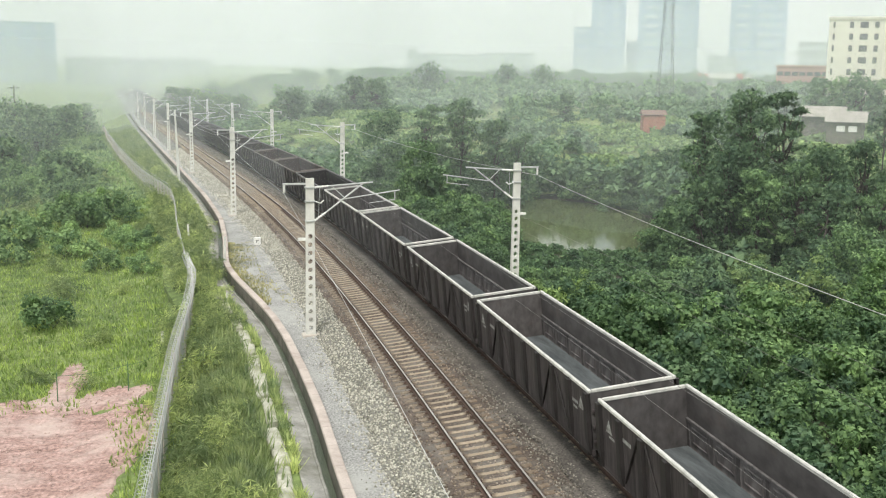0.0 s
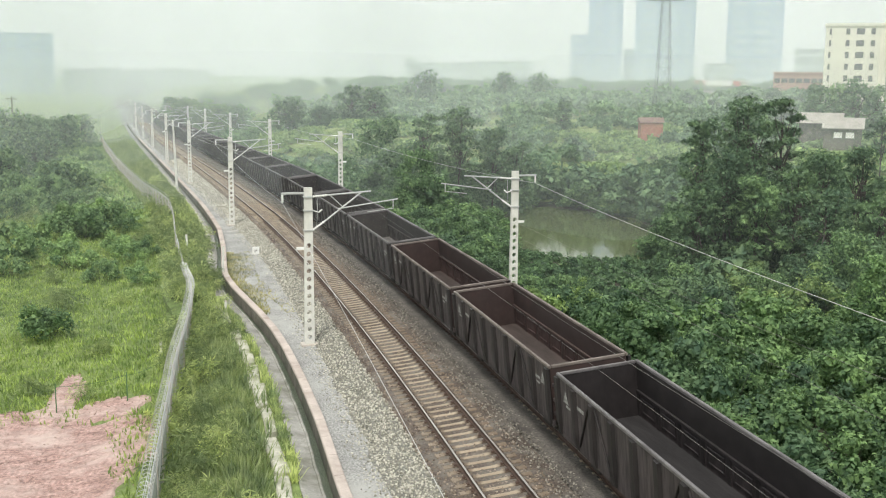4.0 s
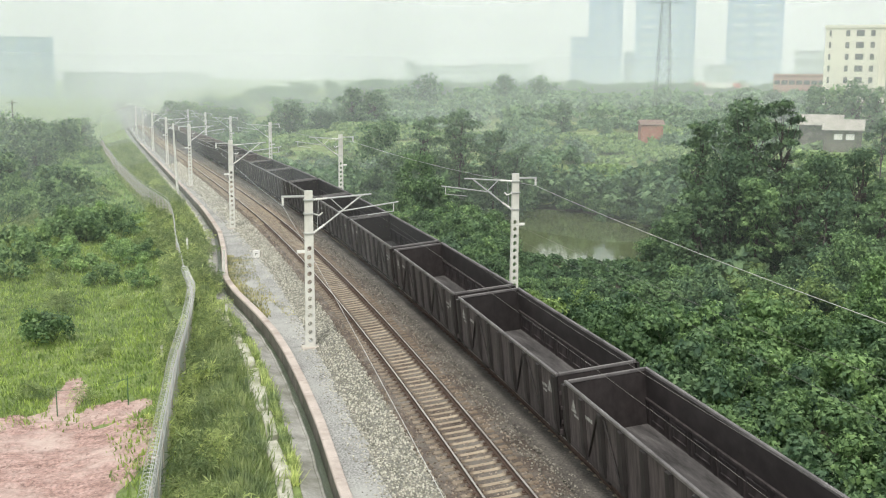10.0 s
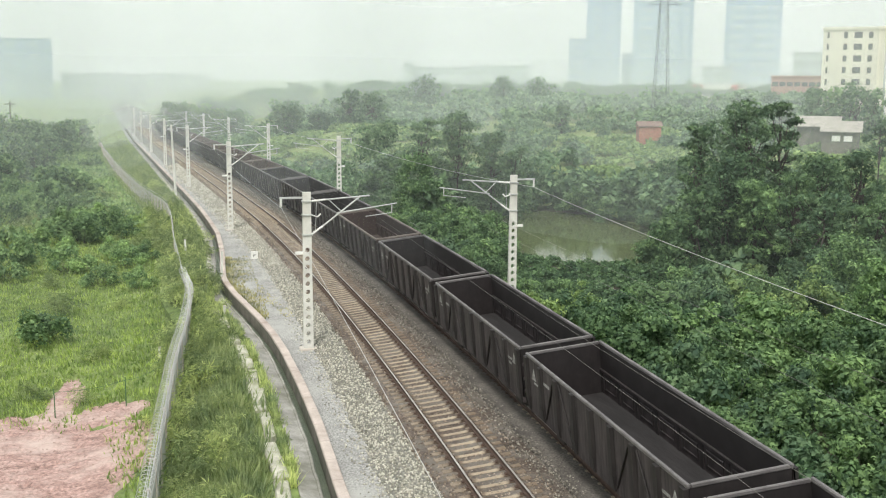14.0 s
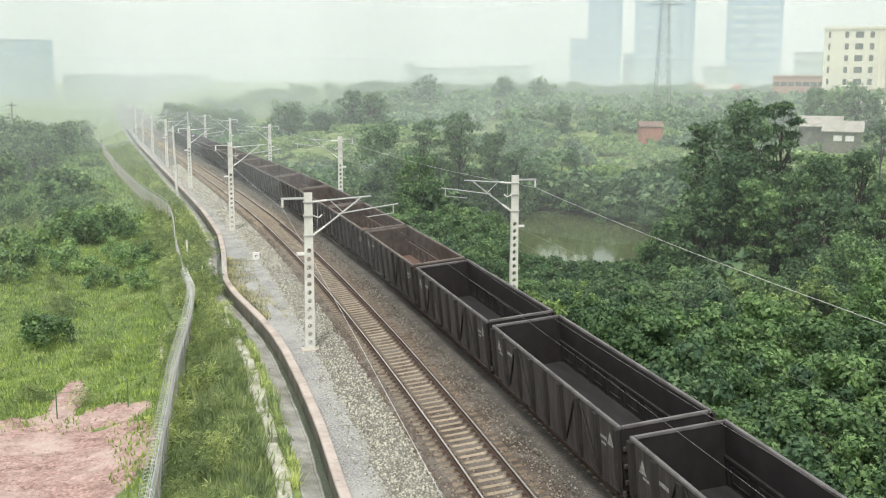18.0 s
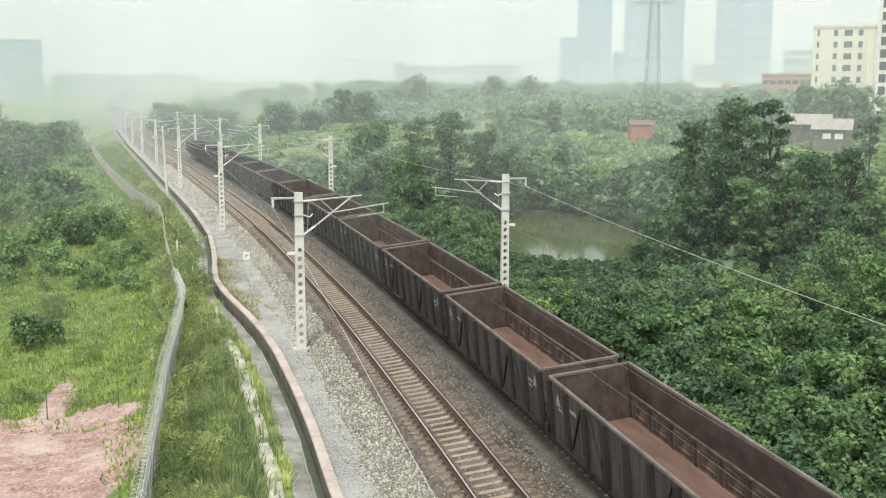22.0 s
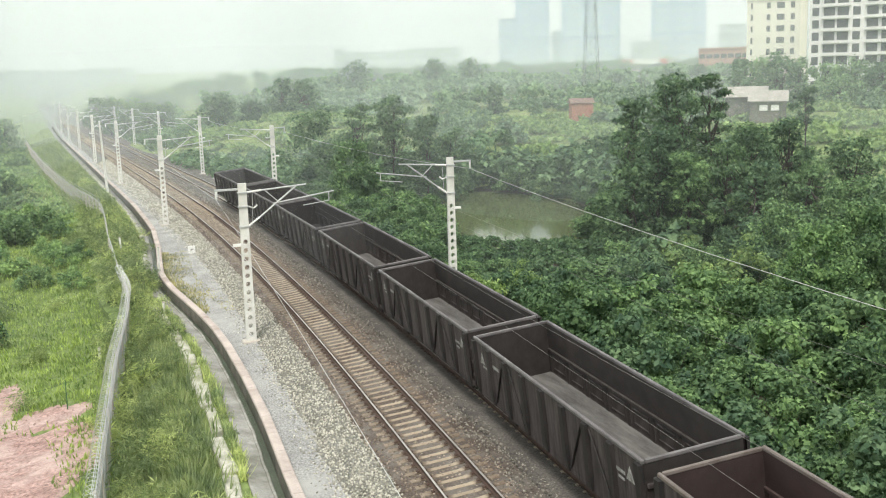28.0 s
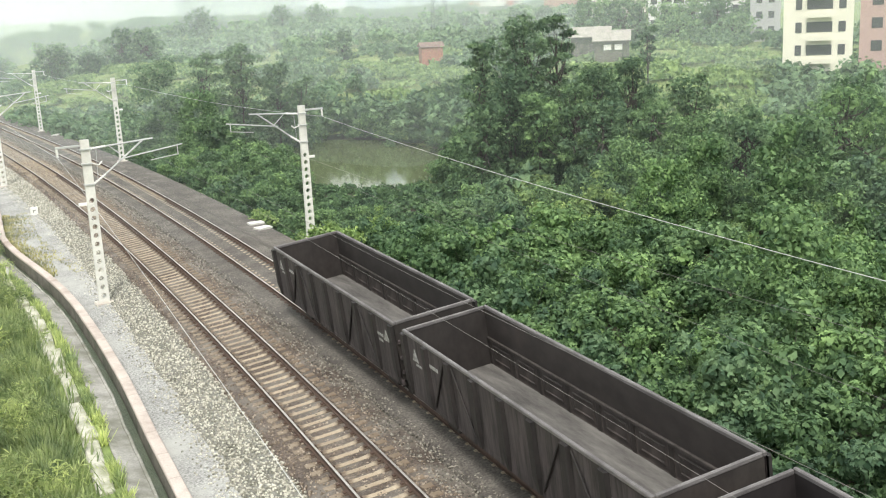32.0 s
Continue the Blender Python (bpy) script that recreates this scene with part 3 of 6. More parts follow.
def build_wagon(kind):
    rim, (inside, doors), floor_mat, label = KINDS[kind]
    root = tagged(new("coal_wagon"), label, "wagon", group="coal wagons of the train")
    L, W, T, F = WAGON_L / 2, WAGON_W, WAGON_TOP, FLOOR_Z
    bm = bmesh.new()
    box(bm, (-W + 0.06, -L + 0.08, F - 0.05), (W - 0.06, L - 0.08, F))
    part("floor", bm, floor_mat, root, "dust-covered steel floor")
    mid = 2.02
    for sx in (-1, 1):
        x = sx * (W - 0.035)
        bm = bmesh.new()
        box(bm, (x - 0.02, -L + 0.03, mid), (x + 0.02, L - 0.03, T - 0.1))
        for i in range(9):
            y = -L + 0.12 + (2 * L - 0.24) * i / 8
            box(bm, (x - sx * 0.062, max(y - 0.09, -L + 0.03), F), (x - sx * 0.02, min(y + 0.09, L - 0.03), mid - 0.075))
        part("side_wall", bm, [inside], root)
        bm = bmesh.new()
        box(bm, (x - 0.09, -L + 0.06, mid - 0.07), (x + 0.05, L - 0.06, mid + 0.03), bevel=0.015) if sx > 0 else box(bm, (x - 0.05, -L + 0.06, mid - 0.07), (x + 0.09, L - 0.06, mid + 0.03), bevel=0.015)
        part("ledge", bm, doors, root, "dust-lined steel ledge")
        bm = bmesh.new()
        box(bm, (x - sx * 0.025, -L, T - 0.13), (x + sx * 0.085, L, T), bevel=0.025)
        part("top_rail", bm, rim, root)
        bm = bmesh.new()
        box(bm, (x - 0.06, -L, F - 0.22), (x + 0.06, L, F - 0.02), bevel=0.015)
        part("side_sill", bm, SOOT, root)
        n = 8
        for i in range(n):
            y = -L + 0.12 + (2 * L - 0.24) * (i + 0.5) / n
            bm = bmesh.new()
            drop_door(bm, (2 * L - 0.3) / n - 0.2, -0.47, 0.42, sx)
            ob = part("drop_door", bm, doors, root)
            ob.location = (x, y, F + 0.47)
        for i in range(n + 1):
            y = -L + 0.12 + (2 * L - 0.24) * i / n
            bm = bmesh.new()
            hat_post(bm, x + sx * 0.064, y, F - 0.15, T - 0.12, sx)
            part("side_post", bm, POST, root)
        for i in (1, 2, 5, 6):
            y = -L + 0.12 + (2 * L - 0.24) * (i + 0.5) / n
            d = 0.55 if i % 2 else -0.55
            bm = bmesh.new()
            rod(bm, (x + sx * 0.10, y - d, F + 0.05), (x + sx * 0.10, y + d, T - 0.2), 0.035, seg=6)
            part("diagonal_brace", bm, POST, root)
        bm = bmesh.new()
        box(bm, (x + sx * 0.052, -L + 0.03, F - 0.02), (x + sx * 0.066, L - 0.03, T - 0.13))
        part("outer_skin", bm, SOOT, root)
        for y in (-L + 0.75, L - 0.8):
            bm = bmesh.new()
            v = [bm.verts.new((x + sx * (0.068 + d), y + a, b)) for d in (0, 0.006) for a, b in ((-0.24, 2.25), (0.24, 2.25), (0.0, 2.68))]
            for f in ((0, 1, 2), (5, 4, 3), (0, 3, 4, 1), (1, 4, 5, 2), (2, 5, 3, 0)):
                bm.faces.new([v[k] for k in f])
            part("stencil_mark", bm, CHALK, root, "faded chalk-white triangular mark")
        for y, z, w, h in ((-L + 1.3, 2.35, 0.5, 0.10), (-L + 1.3, 2.15, 0.36, 0.08), (L - 1.0, 2.05 + 0.1, 0.42, 0.08), (L - 2.2, 2.45, 0.6, 0.12)):
            bm = bmesh.new()
            box(bm, (x + sx * 0.068, y - w / 2, z - h / 2), (x + sx * 0.074, y + w / 2, z + h / 2))
            part("stencil_bar", bm, CHALK, root, "faded chalk-white stencil mark")
    for sy in (-1, 1):
        y = sy * (L - 0.04)
        bm = bmesh.new()
        box(bm, (-W + 0.03, y - 0.02, F - 0.03), (W - 0.03, y + 0.02, T - 0.1))
        part("end_wall", bm, inside, root)
        bm = bmesh.new()
        box(bm, (-W + 0.07, y - 0.045, T - 0.13), (W - 0.07, y + 0.045, T - 0.003), bevel=0.025)
        part("end_top_rail", bm, rim, root)
        for z in (1.35, 1.85, 2.4):
            bm = bmesh.new()
            box(bm, (-W + 0.05, y + sy * 0.02, z - 0.07), (W - 0.05, y + sy * 0.11, z + 0.07), bevel=0.02)
            part("end_rib", bm, SOOT, root)
        bm = bmesh.new()
        box(bm, (-0.13, sy * L, 0.78), (0.13, sy * (L + 0.22), 1.0), bevel=0.03)
        box(bm, (-0.17, sy * (L + 0.16), 0.72), (0.17, sy * (L + 0.385), 1.04), bevel=0.05)
        part("coupler", bm, UNDER, root, "grimy steel coupler")
        bog = new("bogie")
        bog.parent = root
        bog.location = (0, sy * 4.6, 0)
        for sx in (-1, 1):
            bm = bmesh.new()
            box(bm, (sx * 0.98 - 0.08, -1.15, 0.42), (sx * 0.98 + 0.08, 1.15, 0.58), bevel=0.03)
            box(bm, (sx * 0.98 - 0.08, -0.42, 0.22), (sx * 0.98 + 0.08, 0.42, 0.44), bevel=0.03)
            part("side_frame", bm, UNDER, bog)
        for wy in (-0.875, 0.875):
            for sx in (-1, 1):
                bm = bmesh.new()
                xx = sx * GAUGE / 2
                rod(bm, (xx - 0.065, wy, 0.42), (xx + 0.065, wy, 0.42), 0.42, seg=24)
                rod(bm, (xx - sx * 0.065, wy, 0.42), (xx - sx * 0.095, wy, 0.42), 0.447, seg=24)
                rod(bm, (xx + sx * 0.065, wy, 0.42), (xx + sx * 0.30, wy, 0.42), 0.085, seg=10)
                part("wheel", bm, UNDER, bog)
    bm = bmesh.new()
    box(bm, (-0.2, -L + 0.05, 0.72), (0.2, L - 0.05, F - 0.06), bevel=0.02)
    for y in (-4.6, -1.6, 1.6, 4.6):
        box(bm, (-W + 0.1, y - 0.08, 0.86), (-0.2, y + 0.08, F - 0.06))
        box(bm, (0.2, y - 0.08, 0.86), (W - 0.1, y + 0.08, F - 0.06))
    part("centre_sill", bm, UNDER, root)
    return root


WAGON_KIND = {i: "dark" for i in range(42)}
for i in range(34, 42):
    WAGON_KIND[i] = "white"
for i in (7, 8, 9, 10, 11, 12, 13, 14):
    WAGON_KIND[i] = "rust"
for i in (32, 31, 18, 6):
    WAGON_KIND[i] = "red"
for i in (24, 25, 26, 27, 28):
    WAGON_KIND[i] = "dusty"
for i in (30, 29, 5, 4, 3, 1, 0):
    WAGON_KIND[i] = "light"
WAGONS = []


def build_train():
    models = {}
    for i in range(41):
        kind = WAGON_KIND[i]
        if kind not in models:
            w = models[kind] = build_wagon(kind)
        else:
            w = copy_thing(models[kind], Matrix())
        WAGONS.append(w)


build_train()


def motions():
    times = [0, 1, 2, 3, 4, 5, 6, 7, 8, 9, 10, 11, 12, 13, 14, 15, 16, 17, 18, 19, 20, 21, 22, 23, 24, 25, 26, 27, 28, 29, 30, 31, 32]
    for i, w in enumerate(WAGONS):
        walk(w, [(t, rail_pose(TAIL - i * PITCH - WAGON_L / 2 - travelled(t), FAR_OFF, -0.034)) for t in times])


# ---- contact-line masts ----
def mast_post(bm, h=8.05, w0=0.50, w1=0.40, d0=0.26, d1=0.20):
    """A tapered concrete mast: solid above, a row of round holes through the web below."""
    def half(z):
        f = z / h
        return (w0 + (w1 - w0) * f) / 2, (d0 + (d1 - d0) * f) / 2
    pitch, first, count, r = 0.43, 0.38, 12, 0.128
    N = 12
    edges_z = [0.0, first - pitch / 2 + 0.0] + [first + pitch * (i + 0.5) for i in range(count)] + [h]
    def ring(z):
        w, d = half(z)
        return [bm.verts.new((a * w, b * d, z)) for a, b in ((-1, -1), (1, -1), (1, 1), (-1, 1))]
    rings = [ring(z) for z in edges_z]
    for k, (a, b) in enumerate(zip(rings, rings[1:])):
        z0, z1 = edges_z[k], edges_z[k + 1]
        bm.faces.new((a[1], a[2], b[2], b[1]))
        bm.faces.new((a[3], a[0], b[0], b[3]))
        if k == 0 or k == len(rings) - 2:
            bm.faces.new((a[0], a[1], b[1], b[0]))
            bm.faces.new((a[2], a[3], b[3], b[2]))
            continue
        zc = (z0 + z1) / 2
        circ = {}
        for side in (-1, 1):
            d = half(zc)[1] * side
            circ[side] = [bm.verts.new((r * math.sin(2 * math.pi * i / N + math.pi / N), d, zc - r * 1.1 * math.cos(2 * math.pi * i / N + math.pi / N))) for i in range(N)]
        for side, (p, q, t, u) in ((-1, (a[0], a[1], b[1], b[0])), (1, (a[3], a[2], b[2], b[3]))):
            c = circ[side]
            quads = [(p, q), (q, t), (t, u), (u, p)]
            start = {0: 10, 1: 1, 2: 4, 3: 7}
            for e, (v0, v1) in enumerate(quads):
                idx = [(start[e] + j) % N for j in range(4)]
                loop = [v0, v1] + [c[j] for j in reversed(idx)]
                bm.faces.new(loop if side < 0 else loop[::-1])
        for i in range(N):
            j = (i + 1) % N
            bm.faces.new((circ[-1][i], circ[-1][j], circ[1][j], circ[1][i]))
    bm.faces.new(rings[0][::-1])
    bm.faces.new(rings[-1])
    return bm


def insulator(bm, a, b, r=0.055, n=6):
    a, b = Vector(a), Vector(b)
    rod(bm, a, b, r * 0.55, seg=8)
    for i in range(n):
        c = a.lerp(b, (i + 0.5) / n)
        u = (b - a).normalized() * 0.018
        rod(bm, c - u, c + u, r, r * 0.75, seg=10)
    return bm


def build_mast(name="contact_line_mast", reach=3.7, tall=8.05):
    """Mast at the origin of its foot, arms towards +x, feeder bracket towards -x."""
    root = tagged(new(name), "pale perforated concrete overhead-line mast with bracket arms", "mast", group="overhead line masts")
    bm = bmesh.new()
    part("post", mast_post(bm, tall), M["mast"], root)
    bm = bmesh.new()
    box(bm, (-0.45, -0.35, -0.35), (0.45, 0.35, 0.06), bevel=0.04)
    part("footing", bm, M["concrete"], root)
    t = tall
    bm = bmesh.new()
    insulator(bm, (0.22, 0, t - 0.46), (0.95, 0, t - 0.40), 0.075)
    part("insulator", bm, M["porcelain"], root, "white ribbed insulator")
    bm = bmesh.new()
    rod(bm, (0.95, 0, t - 0.40), (3.2, 0, t - 0.24), 0.040)
    part("top_tube", bm, M["galv"], root)
    bm = bmesh.new()
    insulator(bm, (0.22, 0, t - 2.15), (0.80, 0, t - 1.74), 0.08)
    part("insulator", bm, M["porcelain"], root, "white ribbed insulator")
    bm = bmesh.new()
    rod(bm, (0.80, 0, t - 1.74), (2.7, 0, t - 0.29), 0.044)
    part("cantilever_tube", bm, M["galv"], root)
    bm = bmesh.new()
    rod(bm, (1.5, 0, t - 1.10), (4.6, 0, t - 0.66), 0.032)
    part("registration_tube", bm, M["galv"], root)
    bm = bmesh.new()
    rod(bm, (1.10, 0, t - 0.40), (1.72, 0, t - 0.98), 0.024)
    part("stay", bm, M["galv"], root)
    bm = bmesh.new()
    rod(bm, (4.35, 0, t - 0.70), (4.35, 0, t - 1.16), 0.026)
    rod(bm, (4.35, 0, t - 1.14), (3.0, 0, t - 1.30), 0.02)
    part("steady_arm", bm, M["galv"], root)
    bm = bmesh.new()
    rod(bm, (0.5, 0, t - 0.44), (0.42, 0, t - 2.0), 0.012, seg=6)
    part("tie_rod", bm, M["galv"], root)
    bm = bmesh.new()
    box(bm, (-1.35, -0.05, t - 0.33), (-0.18, 0.05, t - 0.23), bevel=0.012)
    part("feeder_bracket", bm, M["galv"], root)
    bm = bmesh.new()
    insulator(bm, (-1.28, 0, t - 0.34), (-1.28, 0, t - 0.74), 0.085, 4)
    part("feeder_insulator", bm, M["porcelain"], root, "white hanging insulator")
    for z in (t - 0.46, t - 2.15, t - 1.15):
        bm = bmesh.new()
        box(bm, (-0.25, -0.16, z - 0.04), (0.25, 0.16, z + 0.04), bevel=0.01)
        part("clamp_band", bm, M["galv"], root)
    bm = bmesh.new()
    rod(bm, (0.2, 0.1, t - 1.15), (0.55, 0.1, t - 1.28), 0.03)
    insulator(bm, (0.55, 0.1, t - 1.28), (0.72, 0.1, t - 1.12), 0.05, 3)
    part("side_bracket", bm, M["porcelain"], root)
    bm = bmesh.new()
    box(bm, (-0.62, -0.05, t - 3.15), (-0.2, 0.05, t - 3.0), bevel=0.01)
    part("earth_bracket", bm, M["porcelain"], root)
    return root


LEFT_MASTS = [52.5, 97.0, 141.0, 187.0, 233.0, 279.0, 325.0, 371.0]
RIGHT_MASTS = [(59.7, 9.9), (105.0, 8.4), (148.0, 8.1), (193.0, 8.1), (238.0, 8.1), (283.0, 8.1), (328.0, 8.1), (374.0, 8.1)]


def build_masts():
    first = build_mast()
    made = False
    for s in LEFT_MASTS:
        x, y, th = line(s, -3.52)
        m = pose(x, y, -0.72 + grade(s), 0, 0, math.degrees(th))
        if made:
            copy_thing(first, m)
        else:
            first.matrix_basis, made = m, True
    for s, off in RIGHT_MASTS:
        x, y, th = line(s, off)
        copy_thing(first, pose(x, y, -0.72 + grade(s), 0, 0, math.degrees(th) + 180))


build_masts()


def wire(name, pts, r, mat, label, category="wire", parent=None):
    cu = bpy.data.curves.new(name, "CURVE")
    cu.dimensions, cu.bevel_depth, cu.bevel_resolution = "3D", r, 1
    sp = cu.splines.new("POLY")
    sp.points.add(len(pts) - 1)
    for p, q in zip(sp.points, pts):
        p.co = (*q, 1)
    cu.materials.append(mat)
    ob = new(name, cu)
    return tagged(ob, label, category)


def hung(stations, z, sag):
    """A wire through (s, offset) supports at height z, sagging between them."""
    pts = []
    for (a, u), (b, v) in zip(stations, stations[1:]):
        for i in range(8):
            f = i / 8
            pts.append(tuple(at(a + (b - a) * f, u + (v - u) * f, z - 4 * sag * f * (1 - f))))
    pts.append(tuple(at(*stations[-1], z)))
    return pts


def build_wires():
    t = 8.05 - 0.72
    left = [(-36.0, -5.6), (8.0, -5.6)] + [(s, -4.80) for s in LEFT_MASTS]
    right = [(-32.0, 8.4), (13.0, 8.6)] + [(s, o + 1.28) for s, o in RIGHT_MASTS]
    wire("feeder_wire", hung(left, t - 0.76, 0.40), 0.007, M["wire"], "bright aluminium feeder wire strung along the masts")
    wire("feeder_wire", hung(right, t - 0.76, 0.40), 0.010, M["wire"], "bright aluminium feeder wire strung along the masts")
    for off, st in ((0.0, left), (FAR_OFF, right)):
        wire("messenger_wire", hung([(s, off) for s, _ in st], t - 0.25, 0.5), 0.0035, M["wire_dark"], "thin dark messenger wire over the track")
        wire("contact_wire", hung([(s, off) for s, _ in st], t - 1.30, 0.02), 0.0035, M["wire_dark"], "thin dark contact wire over the track")


build_wires()


# ---- leaves, bushes and trees ----
def fans(p, ax, n, size, angles, wide, droop):
    """Leaf sprays: folded kite-shaped leaflets that spread from one point, bent down to their tips."""
    side = np.cross(n, ax)
    k = len(angles)
    v = np.empty((len(p), 1 + 3 * k, 3))
    v[:, 0] = p
    tris = []
    for j, a in enumerate(angles):
        d, cr = ax * math.cos(a) + side * math.sin(a), side * math.cos(a) - ax * math.sin(a)
        q = (size * (1 - 0.22 * abs(a)))[:, None]
        v[:, 1 + 3 * j] = p + d * q * 0.5 + cr * q * wide - n * q * droop * 0.15
        v[:, 2 + 3 * j] = p + d * q - n * q * droop
        v[:, 3 + 3 * j] = p + d * q * 0.5 - cr * q * wide - n * q * droop * 0.15
        tris += [(0, 1 + 3 * j, 2 + 3 * j), (0, 2 + 3 * j, 3 + 3 * j)]
    f = np.array(tris)[None] + np.arange(len(p))[:, None, None] * (1 + 3 * k)
    return v.reshape(-1, 3), f.reshape(-1, 3)


def unit(a):
    return a / (np.linalg.norm(a, axis=1)[:, None] + 1e-9)


def leaf_cloud(rng, lobes, count, size, up=0.25, wide=0.28, core=70):
    """Heads of foliage (x, y, z, rx, rz): leaf sprays all round, over a dense layer of core coarser leaves in each."""
    lobes = np.array(lobes, float)
    vol = lobes[:, 3] ** 2
    number = max(6, int(count * 0.45))
    c = lobes[rng.choice(len(lobes), number, p=vol / vol.sum())]
    d = rng.normal(size=(number, 3))
    d[:, 2] += 0.5
    d = unit(d)
    reach = np.stack([c[:, 3], c[:, 3], c[:, 4]], 1)
    wob = 1 + 0.2 * np.sin(d[:, 0] * 5 + c[:, 0] * 3) * np.cos(d[:, 1] * 6 + c[:, 1])
    p = c[:, :3] + d * (rng.uniform(0.62 if core else 0.2, 1.05, number) * wob)[:, None] * reach
    ax = unit(d * np.array([1, 1, 0.5]) + rng.normal(0, 0.5, (number, 3)))
    n = d * 1.1 + np.array([0, 0, up]) + rng.normal(0, 0.35, (number, 3))
    n = unit(n - ax * np.sum(n * ax, axis=1)[:, None])
    v, f = fans(p, ax, n, size * 1.35 * rng.uniform(0.65, 1.3, number), (-0.95, 0.0, 0.95), wide, 0.35)
    if core:
        each = core
        c = np.repeat(lobes, each, axis=0)
        d = rng.normal(size=(len(c), 3))
        d[:, 2] += 0.35
        d = unit(d)
        reach = np.stack([c[:, 3], c[:, 3], c[:, 4]], 1)
        n = unit(d + rng.normal(0, 0.38, d.shape) + np.array([0, 0, 0.15]))
        ax = unit(np.cross(n, rng.normal(size=d.shape)))
        length = np.minimum(c[:, 3] * (0.62 if each < 40 else 0.42), size * 2.6) * rng.uniform(0.7, 1.25, len(c))
        hv, hf = fans(c[:, :3] + d * rng.uniform(0.5, 0.82, (len(c), 1)) * reach - ax * length[:, None] * 0.5, ax, n, length, (0.0,), 0.30, 0.15)
        v, f = np.concatenate([v, hv]), np.concatenate([f, hf + len(v)])
    return v, f


def cloud_mesh(name, v, f, mat):
    me = bpy.data.meshes.new(name)
    me.vertices.add(len(v))
    me.vertices.foreach_set("co", np.asarray(v, np.float32).ravel())
    me.loops.add(len(f) * 3)
    me.loops.foreach_set("vertex_index", np.asarray(f, np.int32).ravel())
    me.polygons.add(len(f))
    me.polygons.foreach_set("loop_start", np.arange(len(f), dtype=np.int32) * 3)
    me.materials.append(mat)
    me.update()
    me.validate()
    return me


def stems(rng, tips, base_r, mat_parent, name="trunk", height=0.0, lean=0.0):
    """Tapered trunk with limbs that reach to the lobes."""
    bm = bmesh.new()
    if height:
        p, r = Vector((0, 0, -0.4)), base_r
        for i in range(5):
            q = Vector((lean * (i + 1) / 5 + rng.normal(0, 0.06), rng.normal(0, 0.06), height * (i + 1) / 5))
            rod(bm, p, q, r, r * 0.8, 8)
            p, r = q, r * 0.8
    sides = 6 if height else 4
    for t in tips if height else tips[:7]:
        h = height * rng.uniform(0.45, 0.95) if height else -0.2
        f = h / height if height else 0
        a = Vector((lean * f, 0, h))
        b = Vector(t)
        mid = a.lerp(b, 0.5) + Vector((0, 0, -0.12 * (b - a).length))
        r = base_r * (0.42 if height else 0.5)
        rod(bm, a, mid, r, r * 0.7, sides)
        rod(bm, mid, b, r * 0.7, r * 0.25, sides)
    return part(name, bm, M["bark"], mat_parent)


def make_plant(kind, label, category, lobes, count, size, mat, rng, base_r, height=0.0, lean=0.0, up=0.25, wide=0.28, core=70, group=""):
    root = tagged(new(kind), label, category, group)
    stems(rng, [(l[0], l[1], l[2]) for l in lobes], base_r, root, "trunk" if height else "stem", height, lean)
    v, f = leaf_cloud(rng, lobes, count, size, up, wide, core)
    ob = new("crown", cloud_mesh("crown", v, f, mat))
    ob.parent = root
    return root


def bush_lobes(rng, w, h, n, small=0.20, large=0.34):
    out = []
    for _ in range(n):
        a, r = rng.uniform(0, 2 * math.pi), w * 0.5 * math.sqrt(rng.uniform(0, 0.8))
        z = h * rng.uniform(0.25, 0.78) * (1 - 0.35 * (r / (w * 0.5)) ** 2)
        s = rng.uniform(small, large) * w
        out.append((r * math.cos(a), r * math.sin(a), z, s, min(s * 0.85, h * 0.32)))
    return out


def dome_lobes(rng, w, h, n):
    """Many small tufts over an uneven dome."""
    out = []
    peaks = [(rng.uniform(-0.25, 0.25) * w, rng.uniform(-0.25, 0.25) * w, rng.uniform(0.6, 1.0)) for _ in range(4)]
    for _ in range(n):
        a, f = rng.uniform(0, 2 * math.pi), math.sqrt(rng.uniform(0, 1))
        x, y = 0.5 * w * f * math.cos(a), 0.5 * w * f * math.sin(a)
        top = max(k * math.exp(-((x - px) ** 2 + (y - py) ** 2) / (0.09 * w * w)) for px, py, k in peaks)
        z = h * (0.12 + 0.74 * top) * rng.uniform(0.55, 1.0)
        s = rng.uniform(0.13, 0.22) * min(w, 5.0)
        out.append((x, y, z, s, s * 0.8))
    return out


def aim(az, d):
    return d * math.sin(radians(az)), d * math.cos(radians(az))


def on_ground(x, y, lift=0.0, rz=0.0):
    return pose(x, y, ground_z(x, y) + lift, 0, 0, rz)


def scaled(m, f):
    return m @ Matrix.Diagonal((f, f, f, 1))


def plant_copy(ob, x, y, f, rz, lift=0.0):
    c = copy_thing(ob, Matrix())
    c.matrix_basis = scaled(on_ground(x, y, lift, rz), f)
    return c


